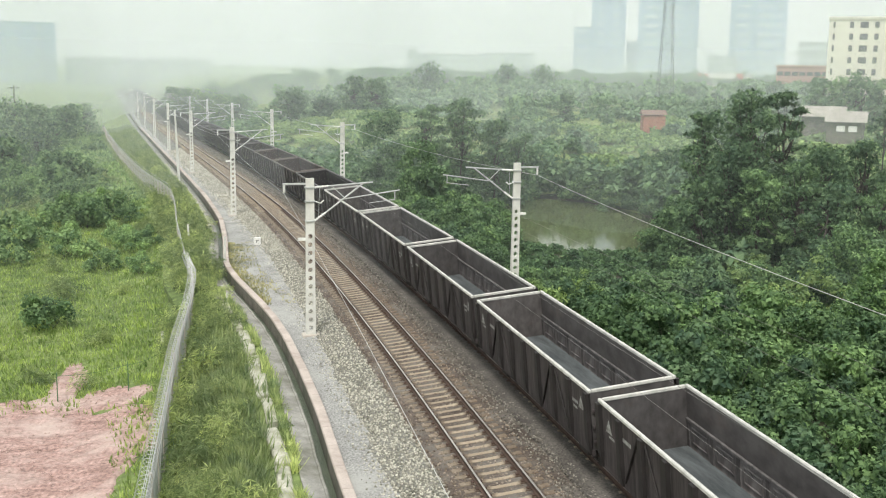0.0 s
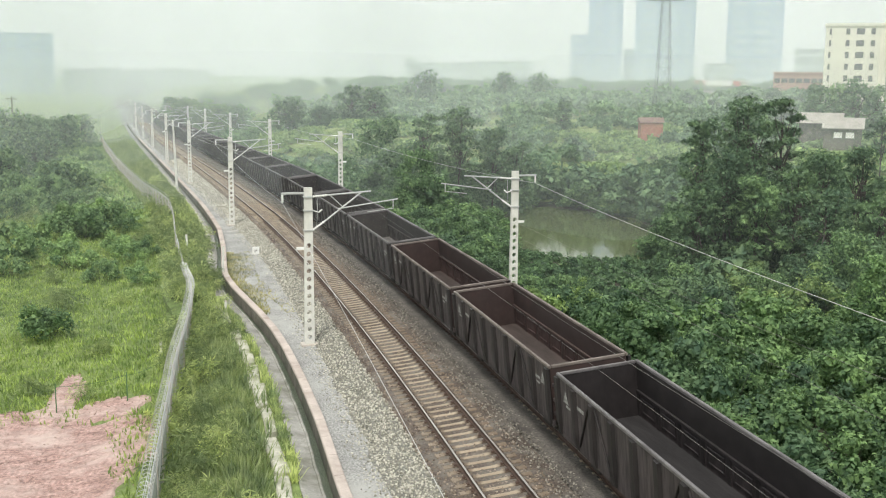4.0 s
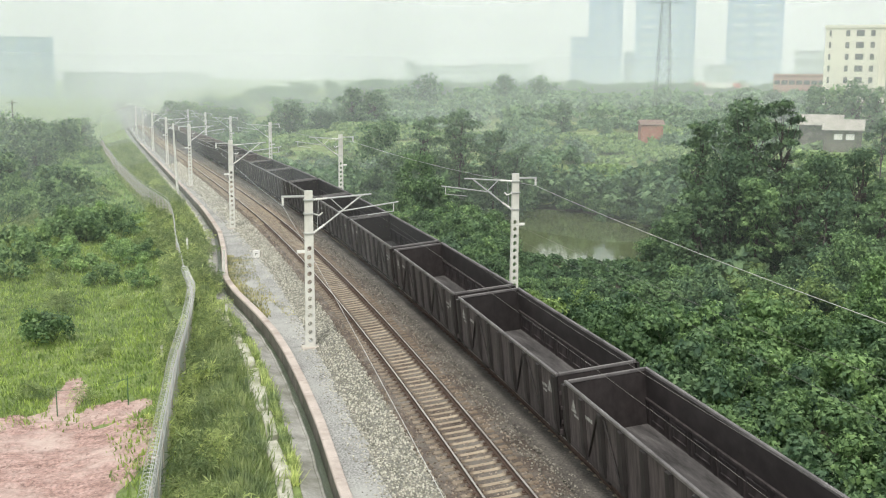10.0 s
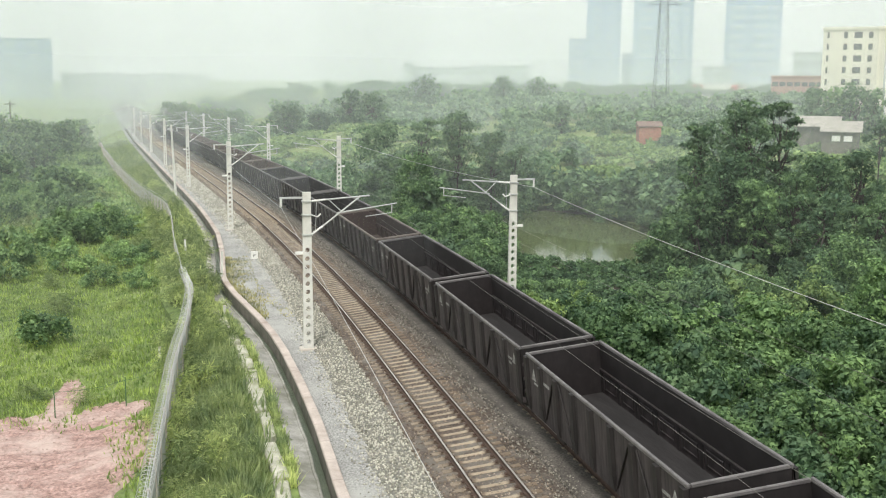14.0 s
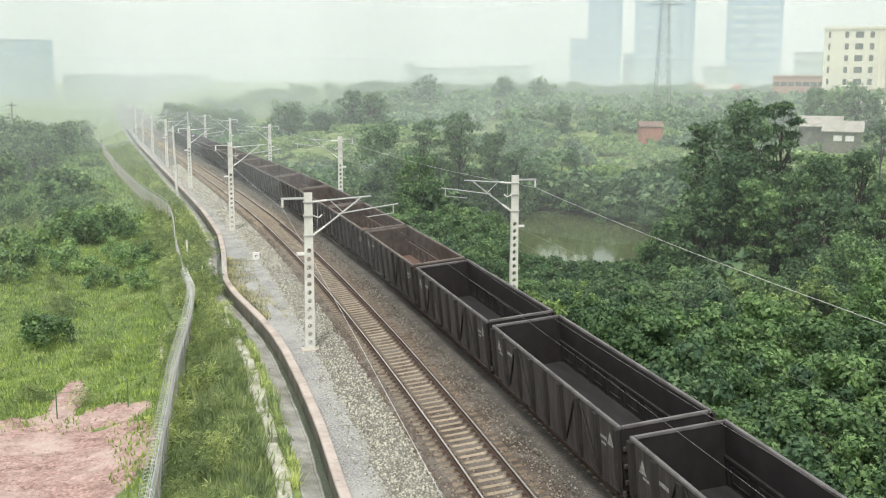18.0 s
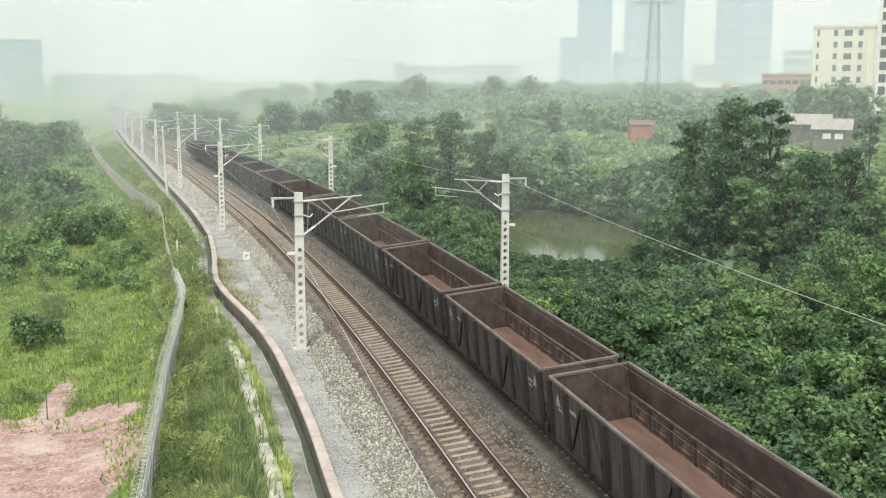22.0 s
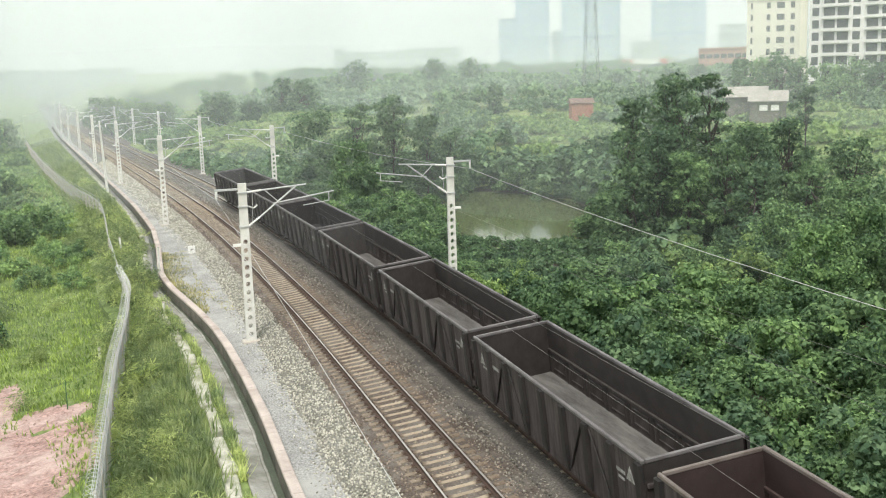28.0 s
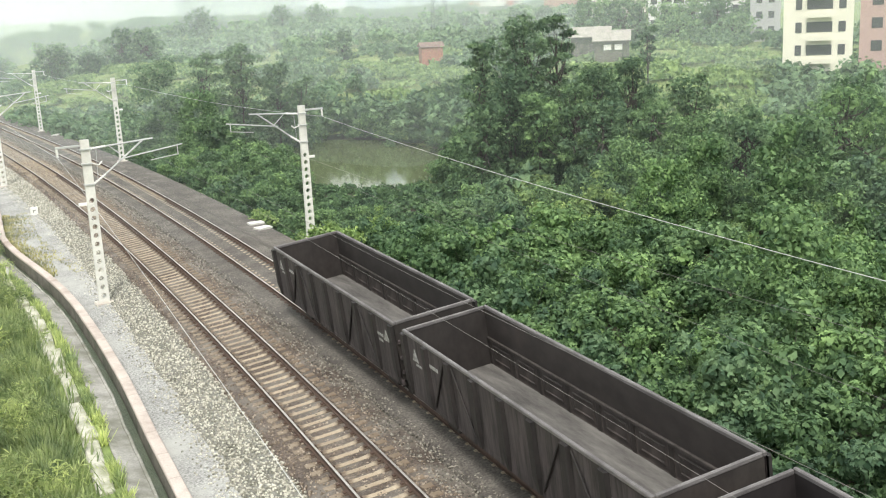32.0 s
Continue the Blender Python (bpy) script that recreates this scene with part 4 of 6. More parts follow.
def build_thicket():
    """Shrubs on the embankment beyond the far track, thick up to the pond and the trees."""
    rng = np.random.default_rng(11)
    kinds = [("leaf", "dense broad-leaved green shrub on the embankment", 0.155, 1450), ("leaf_dark", "dark green shrub in the embankment thicket", 0.14, 1550),
             ("leaf_pale", "grey-green shrub with pale leaves on the embankment", 0.17, 1200), ("leaf", "leafy green shrub crowded by its neighbours", 0.18, 1250),
             ("leaf_light", "bright yellow-green shrub beside the railway", 0.145, 1400), ("leaf", "tall many-stemmed green shrub above the thicket", 0.16, 1700)]
    models = []
    for w, h, tufts, many in ((4.2, 3.7, 13, 0.85), (8.0, 7.0, 34, 1.9)):
        for j, (k, lab, size, count) in enumerate(kinds):
            lobes = dome_lobes(rng, w, h, tufts) if j != 5 else tree_lobes(rng, w, h * 0.32, h * 1.46, int(tufts * 0.65), 0.7)
            models.append(make_plant("shrub", lab, "bush", lobes, int(count * many), size, M[k], rng, 0.05, group="embankment shrubs"))
    used = set()
    spots = []
    tries = 0
    while len(spots) < 325 and tries < 9000:
        tries += 1
        s, off = rng.uniform(6, 125), FAR_OFF + 5.4 + 42.5 * rng.uniform(0, 1) ** 1.4
        x, y, _ = line(s, off)
        if math.hypot((x - POND[0]) / (POND[2] * 1.0), (y - POND[1]) / (POND[3] * 1.0)) < 1:
            continue
        gap = 1.5 if off < FAR_OFF + 7 else 2.1 if off < 18 else 2.9
        if any((x - a) ** 2 + (y - b) ** 2 < gap * gap for a, b in spots):
            continue
        i = rng.choice(6, p=[0.31, 0.14, 0.18, 0.22, 0.05, 0.10])
        lump = 0.5 + 0.5 * noise.noise((x / 7, y / 7, 9))
        size = rng.uniform(0.4, 0.6) if off < FAR_OFF + 6 else rng.uniform(0.6, 1.0) if off < FAR_OFF + 8.5 else rng.uniform(0.7, 1.3) + 1.25 * lump ** 1.5
        bank = math.hypot(x - POND[0], y - POND[1])
        if i == 5 and (off < FAR_OFF + 11 or (y < POND[1] and bank < 26)):
            i = 0
        d = math.hypot(x, y)
        az = math.degrees(math.atan2(x, y))
        if d < 104 and 14.8 < az < 23.8:  # low growth keeps the view of the water open
            size = min(size, (12.4 - 0.176 * d - ground_z(x, y)) / 3.4)
            if size < 0.3:
                continue
            i = 0 if i == 5 else i
        if d < 88 and 23.8 <= az < 31:  # the dark trees show down to their feet
            size = min(size, (12.87 - 0.160 * d - ground_z(x, y)) / 3.2)
            if size < 0.3:
                continue
            i = 0 if i == 5 else i
        spots.append((x, y))
        if size > 1.15:
            i, size = i + 6, size / 1.9
        if i not in used:
            used.add(i)
            models[i].matrix_basis = scaled(on_ground(x, y, -0.15, rng.uniform(0, 360)), size)
        else:
            plant_copy(models[i], x, y, size, rng.uniform(0, 360), -0.15)


def build_undergrowth():
    """Leaf litter and bare soil under the thicket."""
    litter = surface("dark_leaf_litter", [(0.3, (0.030, 0.032, 0.018)), (0.7, (0.075, 0.085, 0.045))], 1.3, 0.95, 0.3, 9, 0.8, (0.06, 0.05, 0.035), 0.4)
    offs = [FAR_OFF + 4.7 + 1.6 * i for i in range(27)]
    rows = [2.0 * i for i in range(64)]
    verts = []
    for s in rows:
        for k, o in enumerate(offs):
            o += 1.2 * noise.noise((s / 4, o, 8)) if 0 < k else 0
            x, y, _ = line(s, o)
            z = ground_z(x, y)
            verts.append((x, y, z + 0.05 if 0 < k < len(offs) - 1 and z > -3.6 else z - 0.3))
    w = len(offs)
    faces = [(a * w + b, a * w + b + 1, (a + 1) * w + b + 1, (a + 1) * w + b) for a in range(len(rows) - 1) for b in range(w - 1)]
    tagged(new("undergrowth", grid_mesh("undergrowth", verts, faces, litter, True)), "dark leaf litter and soil under the embankment thicket", "soil", kind="structure")


def tree_lobes(rng, w, h0, h1, n, flat=0.48, top=0.35):
    """Foliage pads in a spiral, wide below the middle and drawing in to the top."""
    out = []
    for i in range(n):
        f = (i + 0.5) / n
        z = h0 + (h1 - h0) * f
        wide = 0.75 + 0.5 * math.sin(math.pi * min(1, f * 1.1)) if f < 0.6 else 1.2 - (1.2 - top) * (f - 0.6) / 0.4
        reach = w * 0.42 * wide * rng.uniform(0.25, 1.0)
        a = 2.4 * i + rng.uniform(-0.5, 0.5)
        s = w * rng.uniform(0.11, 0.22)
        out.append((reach * math.cos(a), reach * math.sin(a), z, s, s * flat))
        out.append((reach * math.cos(a) * 0.5 + rng.normal(0, 0.12 * w), reach * math.sin(a) * 0.5 + rng.normal(0, 0.12 * w), z - 0.3 * s, s * 0.8, s * flat))
    return out


build_undergrowth()
build_thicket()


def build_trees():
    rng = np.random.default_rng(5)
    specs = [  # x, y, height, crown width, foot of the crown, leaf, label, pads, leaves
        (21.8, 120.0, 12.4, 5.6, 0.36, "leaf_dark", "dark leaning tree with layered open crown by the pond", 15, 2800),
        (25.6, 119.3, 13.4, 6.0, 0.36, "leaf_dark", "tall dark tree with gaps in its crown by the pond", 17, 3200),
        (29.5, 118.4, 12.2, 6.0, 0.30, "leaf_dark", "dark broad tree with a ragged crown by the pond", 17, 3200),
        (32.6, 117.6, 10.6, 4.8, 0.25, "leaf_dark", "dark slim tree with a ragged crown by the pond", 13, 2200),
        (40.6, 87.0, 13.0, 4.2, 0.42, "leaf_dark", "dark tree with a tufted leaning top above the thicket", 13, 2000),
        (43.9, 84.3, 15.0, 8.2, 0.28, "leaf_dark", "tallest dark tree with tiered feathery crown", 30, 5600),
        (47.1, 83.6, 15.2, 3.9, 0.45, "leaf_dark", "tall dark tree with a narrow tufted crown", 12, 2000),
        (40.3, 80.5, 10.6, 9.0, 0.06, "leaf_dark", "broad dark tree with drooping tiers above the pond", 28, 5200),
        (36.4, 78.0, 7.9, 6.8, 0.05, "leaf_dark", "dark spreading tree at the edge of the pond", 20, 3200),
        (40.6, 75.6, 8.8, 5.2, 0.30, "leaf", "green tree wound with creepers", 15, 2200),
        (47.7, 78.6, 10.3, 6.2, 0.06, "leaf_dark", "dark tree rising out of the thicket", 20, 3200),
        (52.6, 80.3, 10.8, 5.8, 0.08, "leaf_dark", "dark green tree with drooping pads of leaves", 18, 2800),
        (44.6, 72.0, 8.2, 6.5, 0.05, "leaf_pale", "low grey-green tree crowded by shrubs", 20, 3000),
        (45.0, 77.4, 9.2, 5.4, 0.08, "leaf_dark", "dark tree behind the creeper-clad one", 17, 2600),
        (50.0, 73.0, 7.6, 6.0, 0.06, "leaf", "green tree rising out of the thicket", 18, 2800),
        (55.0, 75.0, 9.6, 6.5, 0.08, "leaf_dark", "dark green tree with a broken crown", 18, 2800),
        (50.0, 62.0, 8.0, 6.5, 0.08, "leaf_pale", "grey-green young tree among the shrubs", 16, 2600),
        (58.0, 60.0, 9.0, 8.0, 0.08, "leaf", "rounded green tree beyond the shrubs", 20, 3200),
        (64.0, 66.0, 8.5, 8.0, 0.08, "leaf", "spreading green tree beyond the shrubs", 20, 3000),
        (50.5, 112.0, 7.0, 6.5, 0.06, "leaf_pale", "willow-like tree hanging over the pond", 18, 2600),
        (52.5, 101.0, 7.5, 7.0, 0.06, "leaf_pale", "grey-green tree leaning over the pond", 18, 2600),
        (52.0, 120.0, 6.5, 7.0, 0.06, "leaf", "low spreading tree behind the pond", 16, 2200),
    ]
    for x, y, h, w, foot, leaf, label, n, count in specs:
        t = make_plant("tree", label, "tree", tree_lobes(rng, w, h * foot, h * 0.95, n), int(count * 1.8), 0.20, M[leaf], rng, 0.15, h * 0.82, rng.uniform(-0.6, 0.6), 0.3, 0.2, 16, "trees by the pond")
        t.matrix_basis = on_ground(x, y, 0, rng.uniform(0, 360))
    for az, d, h, w in ((2.9, 265, 9.5, 9.5), (6.3, 270, 11.5, 9), (7.5, 268, 10.5, 8), (4.6, 262, 6.5, 7), (-2.6, 300, 11, 9), (-1.7, 292, 12, 10), (-0.8, 300, 11.5, 9), (0.0, 310, 10, 9), (-3.2, 330, 11, 9), (10.3, 380, 12, 14), (14.6, 390, 11, 12), (17.8, 245, 8, 5.5), (16.5, 400, 10, 14), (-9.5, 176, 8.6, 5.5), (-10.0, 174, 6.5, 5.0), (-11.2, 185, 7.5, 8), (-12.2, 178, 8, 8), (-8.7, 255, 8, 10), (-7.7, 275, 8, 9), (-10.0, 250, 8, 9), (-10.9, 240, 9, 10), (-12.4, 225, 9, 10), (-11.8, 160, 5, 7), (-8.3, 150, 3.6, 6), (-9.3, 146, 4.2, 6), (-13.2, 165, 7, 8),
                        (34.9, 255, 9, 10), (36.2, 262, 10, 12), (37.6, 250, 9.5, 11), (39.2, 245, 9, 10), (35.6, 235, 6.5, 9), (38.4, 228, 6.5, 9), (28.6, 330, 8, 9), (27.4, 320, 7, 8), (25.6, 300, 5.5, 6), (24.4, 330, 6, 7), (29.8, 300, 7, 9), (32.6, 235, 12, 9), (30.8, 235, 11, 9), (31.7, 240, 11, 8), (33.6, 236, 11, 8), (42.5, 190, 9, 8), (44.5, 118, 8, 7)):
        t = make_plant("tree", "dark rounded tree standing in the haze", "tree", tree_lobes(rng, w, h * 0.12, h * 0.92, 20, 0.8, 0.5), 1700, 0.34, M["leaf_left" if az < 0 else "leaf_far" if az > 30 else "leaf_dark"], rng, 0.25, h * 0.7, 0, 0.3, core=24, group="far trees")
        t.matrix_basis = on_ground(*aim(az, d), 0, rng.uniform(0, 360))
    t = make_plant("tree", "slender tall tree with a tufted top beside the shed", "tree", tree_lobes(rng, 3.6, 6.6, 10.8, 9), 600, 0.3, M["leaf_dark"], rng, 0.12, 9.8, 0, 0.4)
    t.matrix_basis = on_ground(*aim(34.0, 140), 0, 0)


build_trees()


def far_woods(name, label, spots, rng, leaf, size):
    vs, fs, base = [], [], 0
    for x, y, w, h in spots:
        lobes = [(x + rng.normal(0, w * 0.22), y + rng.normal(0, w * 0.22), ground_z(x, y) + h * rng.uniform(0.3, 0.75), w * rng.uniform(0.25, 0.4), h * 0.28) for _ in range(5)]
        v, f = leaf_cloud(rng, lobes, 90, size, 0.3, 0.26, 22)
        vs.append(v)
        fs.append(f + base)
        base += len(v)
    ob = new(name, cloud_mesh(name, np.concatenate(vs), np.concatenate(fs), M[leaf]))
    return tagged(ob, label, "woodland", kind="stuff")


def on_hill(x, y):
    return ((x - 24) / 22) ** 2 + ((y - 222) / 42) ** 2 < 1


def build_woods():
    rng = np.random.default_rng(21)
    ridge = []
    for _ in range(400):
        az, d = rng.uniform(-3.4, 31), rng.uniform(270, 560)
        if to_line(*aim(az, d))[1] < 16:
            continue
        ridge.append((*aim(az, d), rng.uniform(7, 13), rng.uniform(3.5, 6.5)))
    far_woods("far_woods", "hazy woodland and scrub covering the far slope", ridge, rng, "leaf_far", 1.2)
    near, crops = [], []
    for _ in range(680):
        az, d = rng.uniform(6, 46), rng.uniform(125, 270)
        x, y = aim(az, d)
        if to_line(x, y)[1] < 16:
            continue
        if noise.noise((x / 28, y / 28, 4)) > 0.05 or on_hill(x, y) or (30 < az < 41 and 120 < d < 215):
            crops.append((x, y, rng.uniform(4, 7), rng.uniform(0.8, 1.8)))
        else:
            near.append((x, y, rng.uniform(3, 7), rng.uniform(1.8, 4.2)))
    for _ in range(120):
        s, off = rng.uniform(130, 290), rng.uniform(9.5, 34)
        x, y, _ = line(s, off)
        (crops if on_hill(x, y) else near).append((x, y, rng.uniform(3.5, 6), rng.uniform(0.8, 1.4) if on_hill(x, y) else rng.uniform(1.8, 3.2)))
    for _ in range(110):
        az, d = rng.uniform(27, 52), rng.uniform(82, 150)
        if d > 108 and az < 41:
            continue
        near.append((*aim(az, d), rng.uniform(4, 7), rng.uniform(3, 5.5)))
    for _ in range(60):
        a = rng.uniform(-0.05, 0.95) * math.pi
        near.append((POND[0] + POND[2] * 1.25 * math.cos(a), POND[1] + POND[3] * 1.2 * math.sin(a), rng.uniform(3, 5), rng.uniform(4.5, 7.0)))
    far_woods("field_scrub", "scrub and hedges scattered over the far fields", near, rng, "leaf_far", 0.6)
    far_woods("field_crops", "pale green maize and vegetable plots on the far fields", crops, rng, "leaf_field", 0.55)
    left = []
    for _ in range(150):
        s, off = rng.uniform(125, 340), rng.uniform(-75, -19)
        off -= 0.03 * (s - 125)
        x, y, _ = line(s, off)
        left.append((x, y, rng.uniform(4, 7), rng.uniform(2.2, 4.6)))
    bank = []
    for _ in range(330):
        az, d = rng.uniform(11, 27), rng.uniform(58, 97)
        x, y = aim(az, d)
        if to_line(x, y)[1] > 10 and math.hypot((x - POND[0]) / POND[2], (y - POND[1]) / POND[3]) > 1.0:
            bank.append((x, y, rng.uniform(1.6, 3.0), rng.uniform(0.5, 0.9)))
    far_woods("bank_weeds", "low leafy weeds on the bank before the pond", bank, rng, "leaf", 0.26)
    scrub = []
    for _ in range(170):
        s, off = rng.uniform(100, 290), rng.uniform(-48, -15)
        x, y, _ = line(s, off)
        scrub.append((x, y, rng.uniform(2, 4.5), rng.uniform(0.6, 1.8)))
    far_woods("meadow_scrub", "low bright scrub scattered over the far meadow", scrub, rng, "leaf_field", 0.45)
    far_woods("left_woods", "soft green woodland edge beyond the meadow", left, rng, "leaf_soft", 0.7)


build_woods()


def build_meadow_bushes():
    rng = np.random.default_rng(31)
    model = make_plant("meadow_bush", "rounded leafy green bush on the meadow", "bush", dome_lobes(rng, 4.2, 3.0, 16), 1500, 0.14, M["leaf_soft"], rng, 0.05, group="meadow bushes")
    first = True
    for s, off, f in ((63.6, -17.2, 0.8), (108, -14.3, 1.1), (112, -16, 1.0), (98, -20.8, 0.9), (104, -12.5, 0.7), (120, -19, 1.2), (126, -23, 1.3), (135, -26, 1.5), (140, -22, 1.2), (118, -25, 1.3), (72, -25, 0.8), (150, -20, 1.0), (90, -11.5, 0.6), (78, -12, 0.6), (103.5, -16.4, 1.3), (106, -18.3, 0.9), (88, -17.4, 1.0), (86, -21.8, 1.1), (82, -14.8, 0.7), (93, -13.2, 0.7), (88, -12.6, 0.75)):
        x, y, _ = line(s, off)
        if first:
            model.matrix_basis, first = scaled(on_ground(x, y, -0.1, 0), f), False
        else:
            plant_copy(model, x, y, f, rng.uniform(0, 360), -0.1)


build_meadow_bushes()


FENCE = [(24, -11.2), (37, -10.75), (47.6, -10.25), (55.4, -9.5), (61.7, -9.05), (71.6, -9.15), (83.5, -9.25), (98, -8.7), (106, -8.6), (125, -9.65), (151, -10.8), (187, -12.0), (240, -13.1), (309, -14.0), (340, -14.3)]


def build_weed_clumps():
    rng = np.random.default_rng(37)
    models = [make_plant("weed_clump", lab, "weeds", bush_lobes(rng, 1.8, 1.1, 9), 480, sz * 0.9, M[k], rng, 0.02, 0.0, 0.0, 0.4, 0.07, 0, group="weed clumps") for k, lab, sz in
              (("weed", "clump of tall pale weeds", 0.20), ("weed", "leafy yellow-green weed clump", 0.15), ("weed", "soft feathery green weed clump", 0.15))]
    first = [True] * 3
    for j in range(305):
        s = 26 + 120 * rng.uniform(0, 1) ** 1.3
        if j >= 190:
            s = rng.uniform(33, 78)
            off = table(WALL_OFF, s) - 1.66 + rng.uniform(-0.12, 0.10)
            if j >= 285:  # weeds that overhang the drain at the bend
                s = rng.uniform(64, 104)
                off = table(WALL_OFF, s) - rng.uniform(0.55, 1.5)
            elif j >= 250:
                s = rng.uniform(30, 62)
                off = rng.uniform(table(FENCE, s) + 0.5, table(WALL_OFF, s) - 3.2)
            elif j >= 215:  # tall weeds hide the middle of the fence
                s = rng.uniform(69, 103)
                off = table(FENCE, s) + rng.uniform(0.2, 1.2)
        elif j < 130:
            off = rng.uniform(-9.8, table(WALL_OFF, s) - 2.6) if s > 55 else rng.uniform(-10.6, table(WALL_OFF, s) - 3.3)
        else:
            off = rng.uniform(-30, -11.5)
        x, y, _ = line(s, off)
        if in_dirt(x, y) > -0.1:
            continue
        i = rng.choice(3, p=[0.4, 0.3, 0.3])
        f = rng.uniform(0.8, 1.6) if j < 190 else rng.uniform(0.22, 0.55) if j < 215 else rng.uniform(1.2, 1.9) if j < 250 else rng.uniform(0.6, 1.1)
        z = verge_z(x, y, s, off) - ground_z(x, y) - 0.08
        if first[i]:
            models[i].matrix_basis, first[i] = scaled(on_ground(x, y, z, 0), f), False
        else:
            plant_copy(models[i], x, y, f, rng.uniform(0, 360), z)


def blades(name, label, spots, rng, h, w, mat):
    """Upright bent grass blades, a narrow kite each."""
    n = len(spots)
    p = np.array(spots)
    a = rng.uniform(0, 2 * math.pi, n)
    lean = rng.uniform(0.1, 0.9, n)
    hh = h * rng.uniform(0.5, 1.3, n)
    side = np.stack([np.cos(a), np.sin(a), np.zeros(n)], 1) * (w * rng.uniform(0.6, 1.4, n))[:, None]
    tip = np.stack([-np.sin(a) * lean * hh, np.cos(a) * lean * hh, hh], 1)
    v = np.empty((n, 4, 3))
    v[:, 0], v[:, 1], v[:, 2], v[:, 3] = p, p + side + tip * 0.45, p + tip, p - side + tip * 0.5
    i = np.arange(n)[:, None] * 4
    f = np.concatenate([i + np.array([[0, 1, 2]]), i + np.array([[0, 2, 3]])], 0)
    ob = new(name, cloud_mesh(name, v.reshape(-1, 3), f, mat))
    return tagged(ob, label, "grass", kind="stuff")


def verge_z(x, y, s, off):
    w = table(WALL_OFF, s) - 1.44
    z = ground_z(x, y)
    return max(z, -1.09 + grade(s)) if w - 2.4 < off <= w + 0.2 else z


def build_grass():
    rng = np.random.default_rng(41)
    meadow, weeds = [], []
    while len(meadow) < 90000:
        s, off = 25 + 110 * rng.uniform(0, 1) ** 1.5, rng.uniform(-32, -10.5)
        x, y, _ = line(s, off)
        if in_dirt(x, y) > rng.uniform(0.0, 0.22):
            continue
        meadow.append((x, y, ground_z(x, y) - 0.03))
    while len(weeds) < 76000:
        s = 24 + 270 * rng.uniform(0, 1) ** 2.1
        w = table(WALL_OFF, s)
        off = rng.uniform(table(FENCE, s) + (0.9 if s < 66 else -0.5), w - 1.9)
        x, y, _ = line(s, off)
        if w - 3.0 < off < w - 1.75 and s < 66 and rng.uniform() < (0.97 if off > w - 2.5 else 0.7):
            continue
        weeds.append((x, y, verge_z(x, y, s, off) - 0.03))
    rim = []
    while len(rim) < 7000:
        s = 26 + 110 * rng.uniform(0, 1) ** 1.4
        off = table(WALL_OFF, s) - 1.62 + rng.normal(0, 0.09)
        if noise.noise((s / 2.5, 0, 21)) < -0.12:
            continue
        x, y, _ = line(s, off)
        rim.append((x, y, -1.07 + grade(s)))
    far = []
    while len(far) < 26000:
        s, off = rng.uniform(112, 300), rng.uniform(-34, -9)
        if off > table(FENCE, s) - 0.4:
            continue
        x, y, _ = line(s, off)
        if noise.noise((x / 9, y / 9, 6)) < -0.1 and rng.uniform() < 0.6:
            continue
        far.append((x, y, ground_z(x, y) - 0.05))
    blades("meadow_grass", "short bright green meadow grass", meadow, rng, 0.30, 0.034, M["grass"])
    blades("verge_weeds", "tall rank weeds and grass along the fence", weeds, rng, 0.78, 0.032, M["grass_dry"])
    blades("drain_weeds", "tufts of weeds between drain lining and edging", rim, rng, 0.42, 0.026, M["weed"])
    blades("far_meadow_grass", "tall tufted grass on the far meadow", far, rng, 0.5, 0.11, M["leaf_field"])


DIRT = [(*line(41, -16.5)[:2], 5.3, 8.2), (*line(51.5, -15.3)[:2], 0.8, 3.9), (*line(48.5, -13.2)[:2], 1.8, 1.6)]


def in_dirt(x, y):
    return max(1 - math.hypot((x - cx) / rx, (y - cy) / ry) + 0.25 * noise.noise((x / 3, y / 3, 5)) for cx, cy, rx, ry in DIRT)


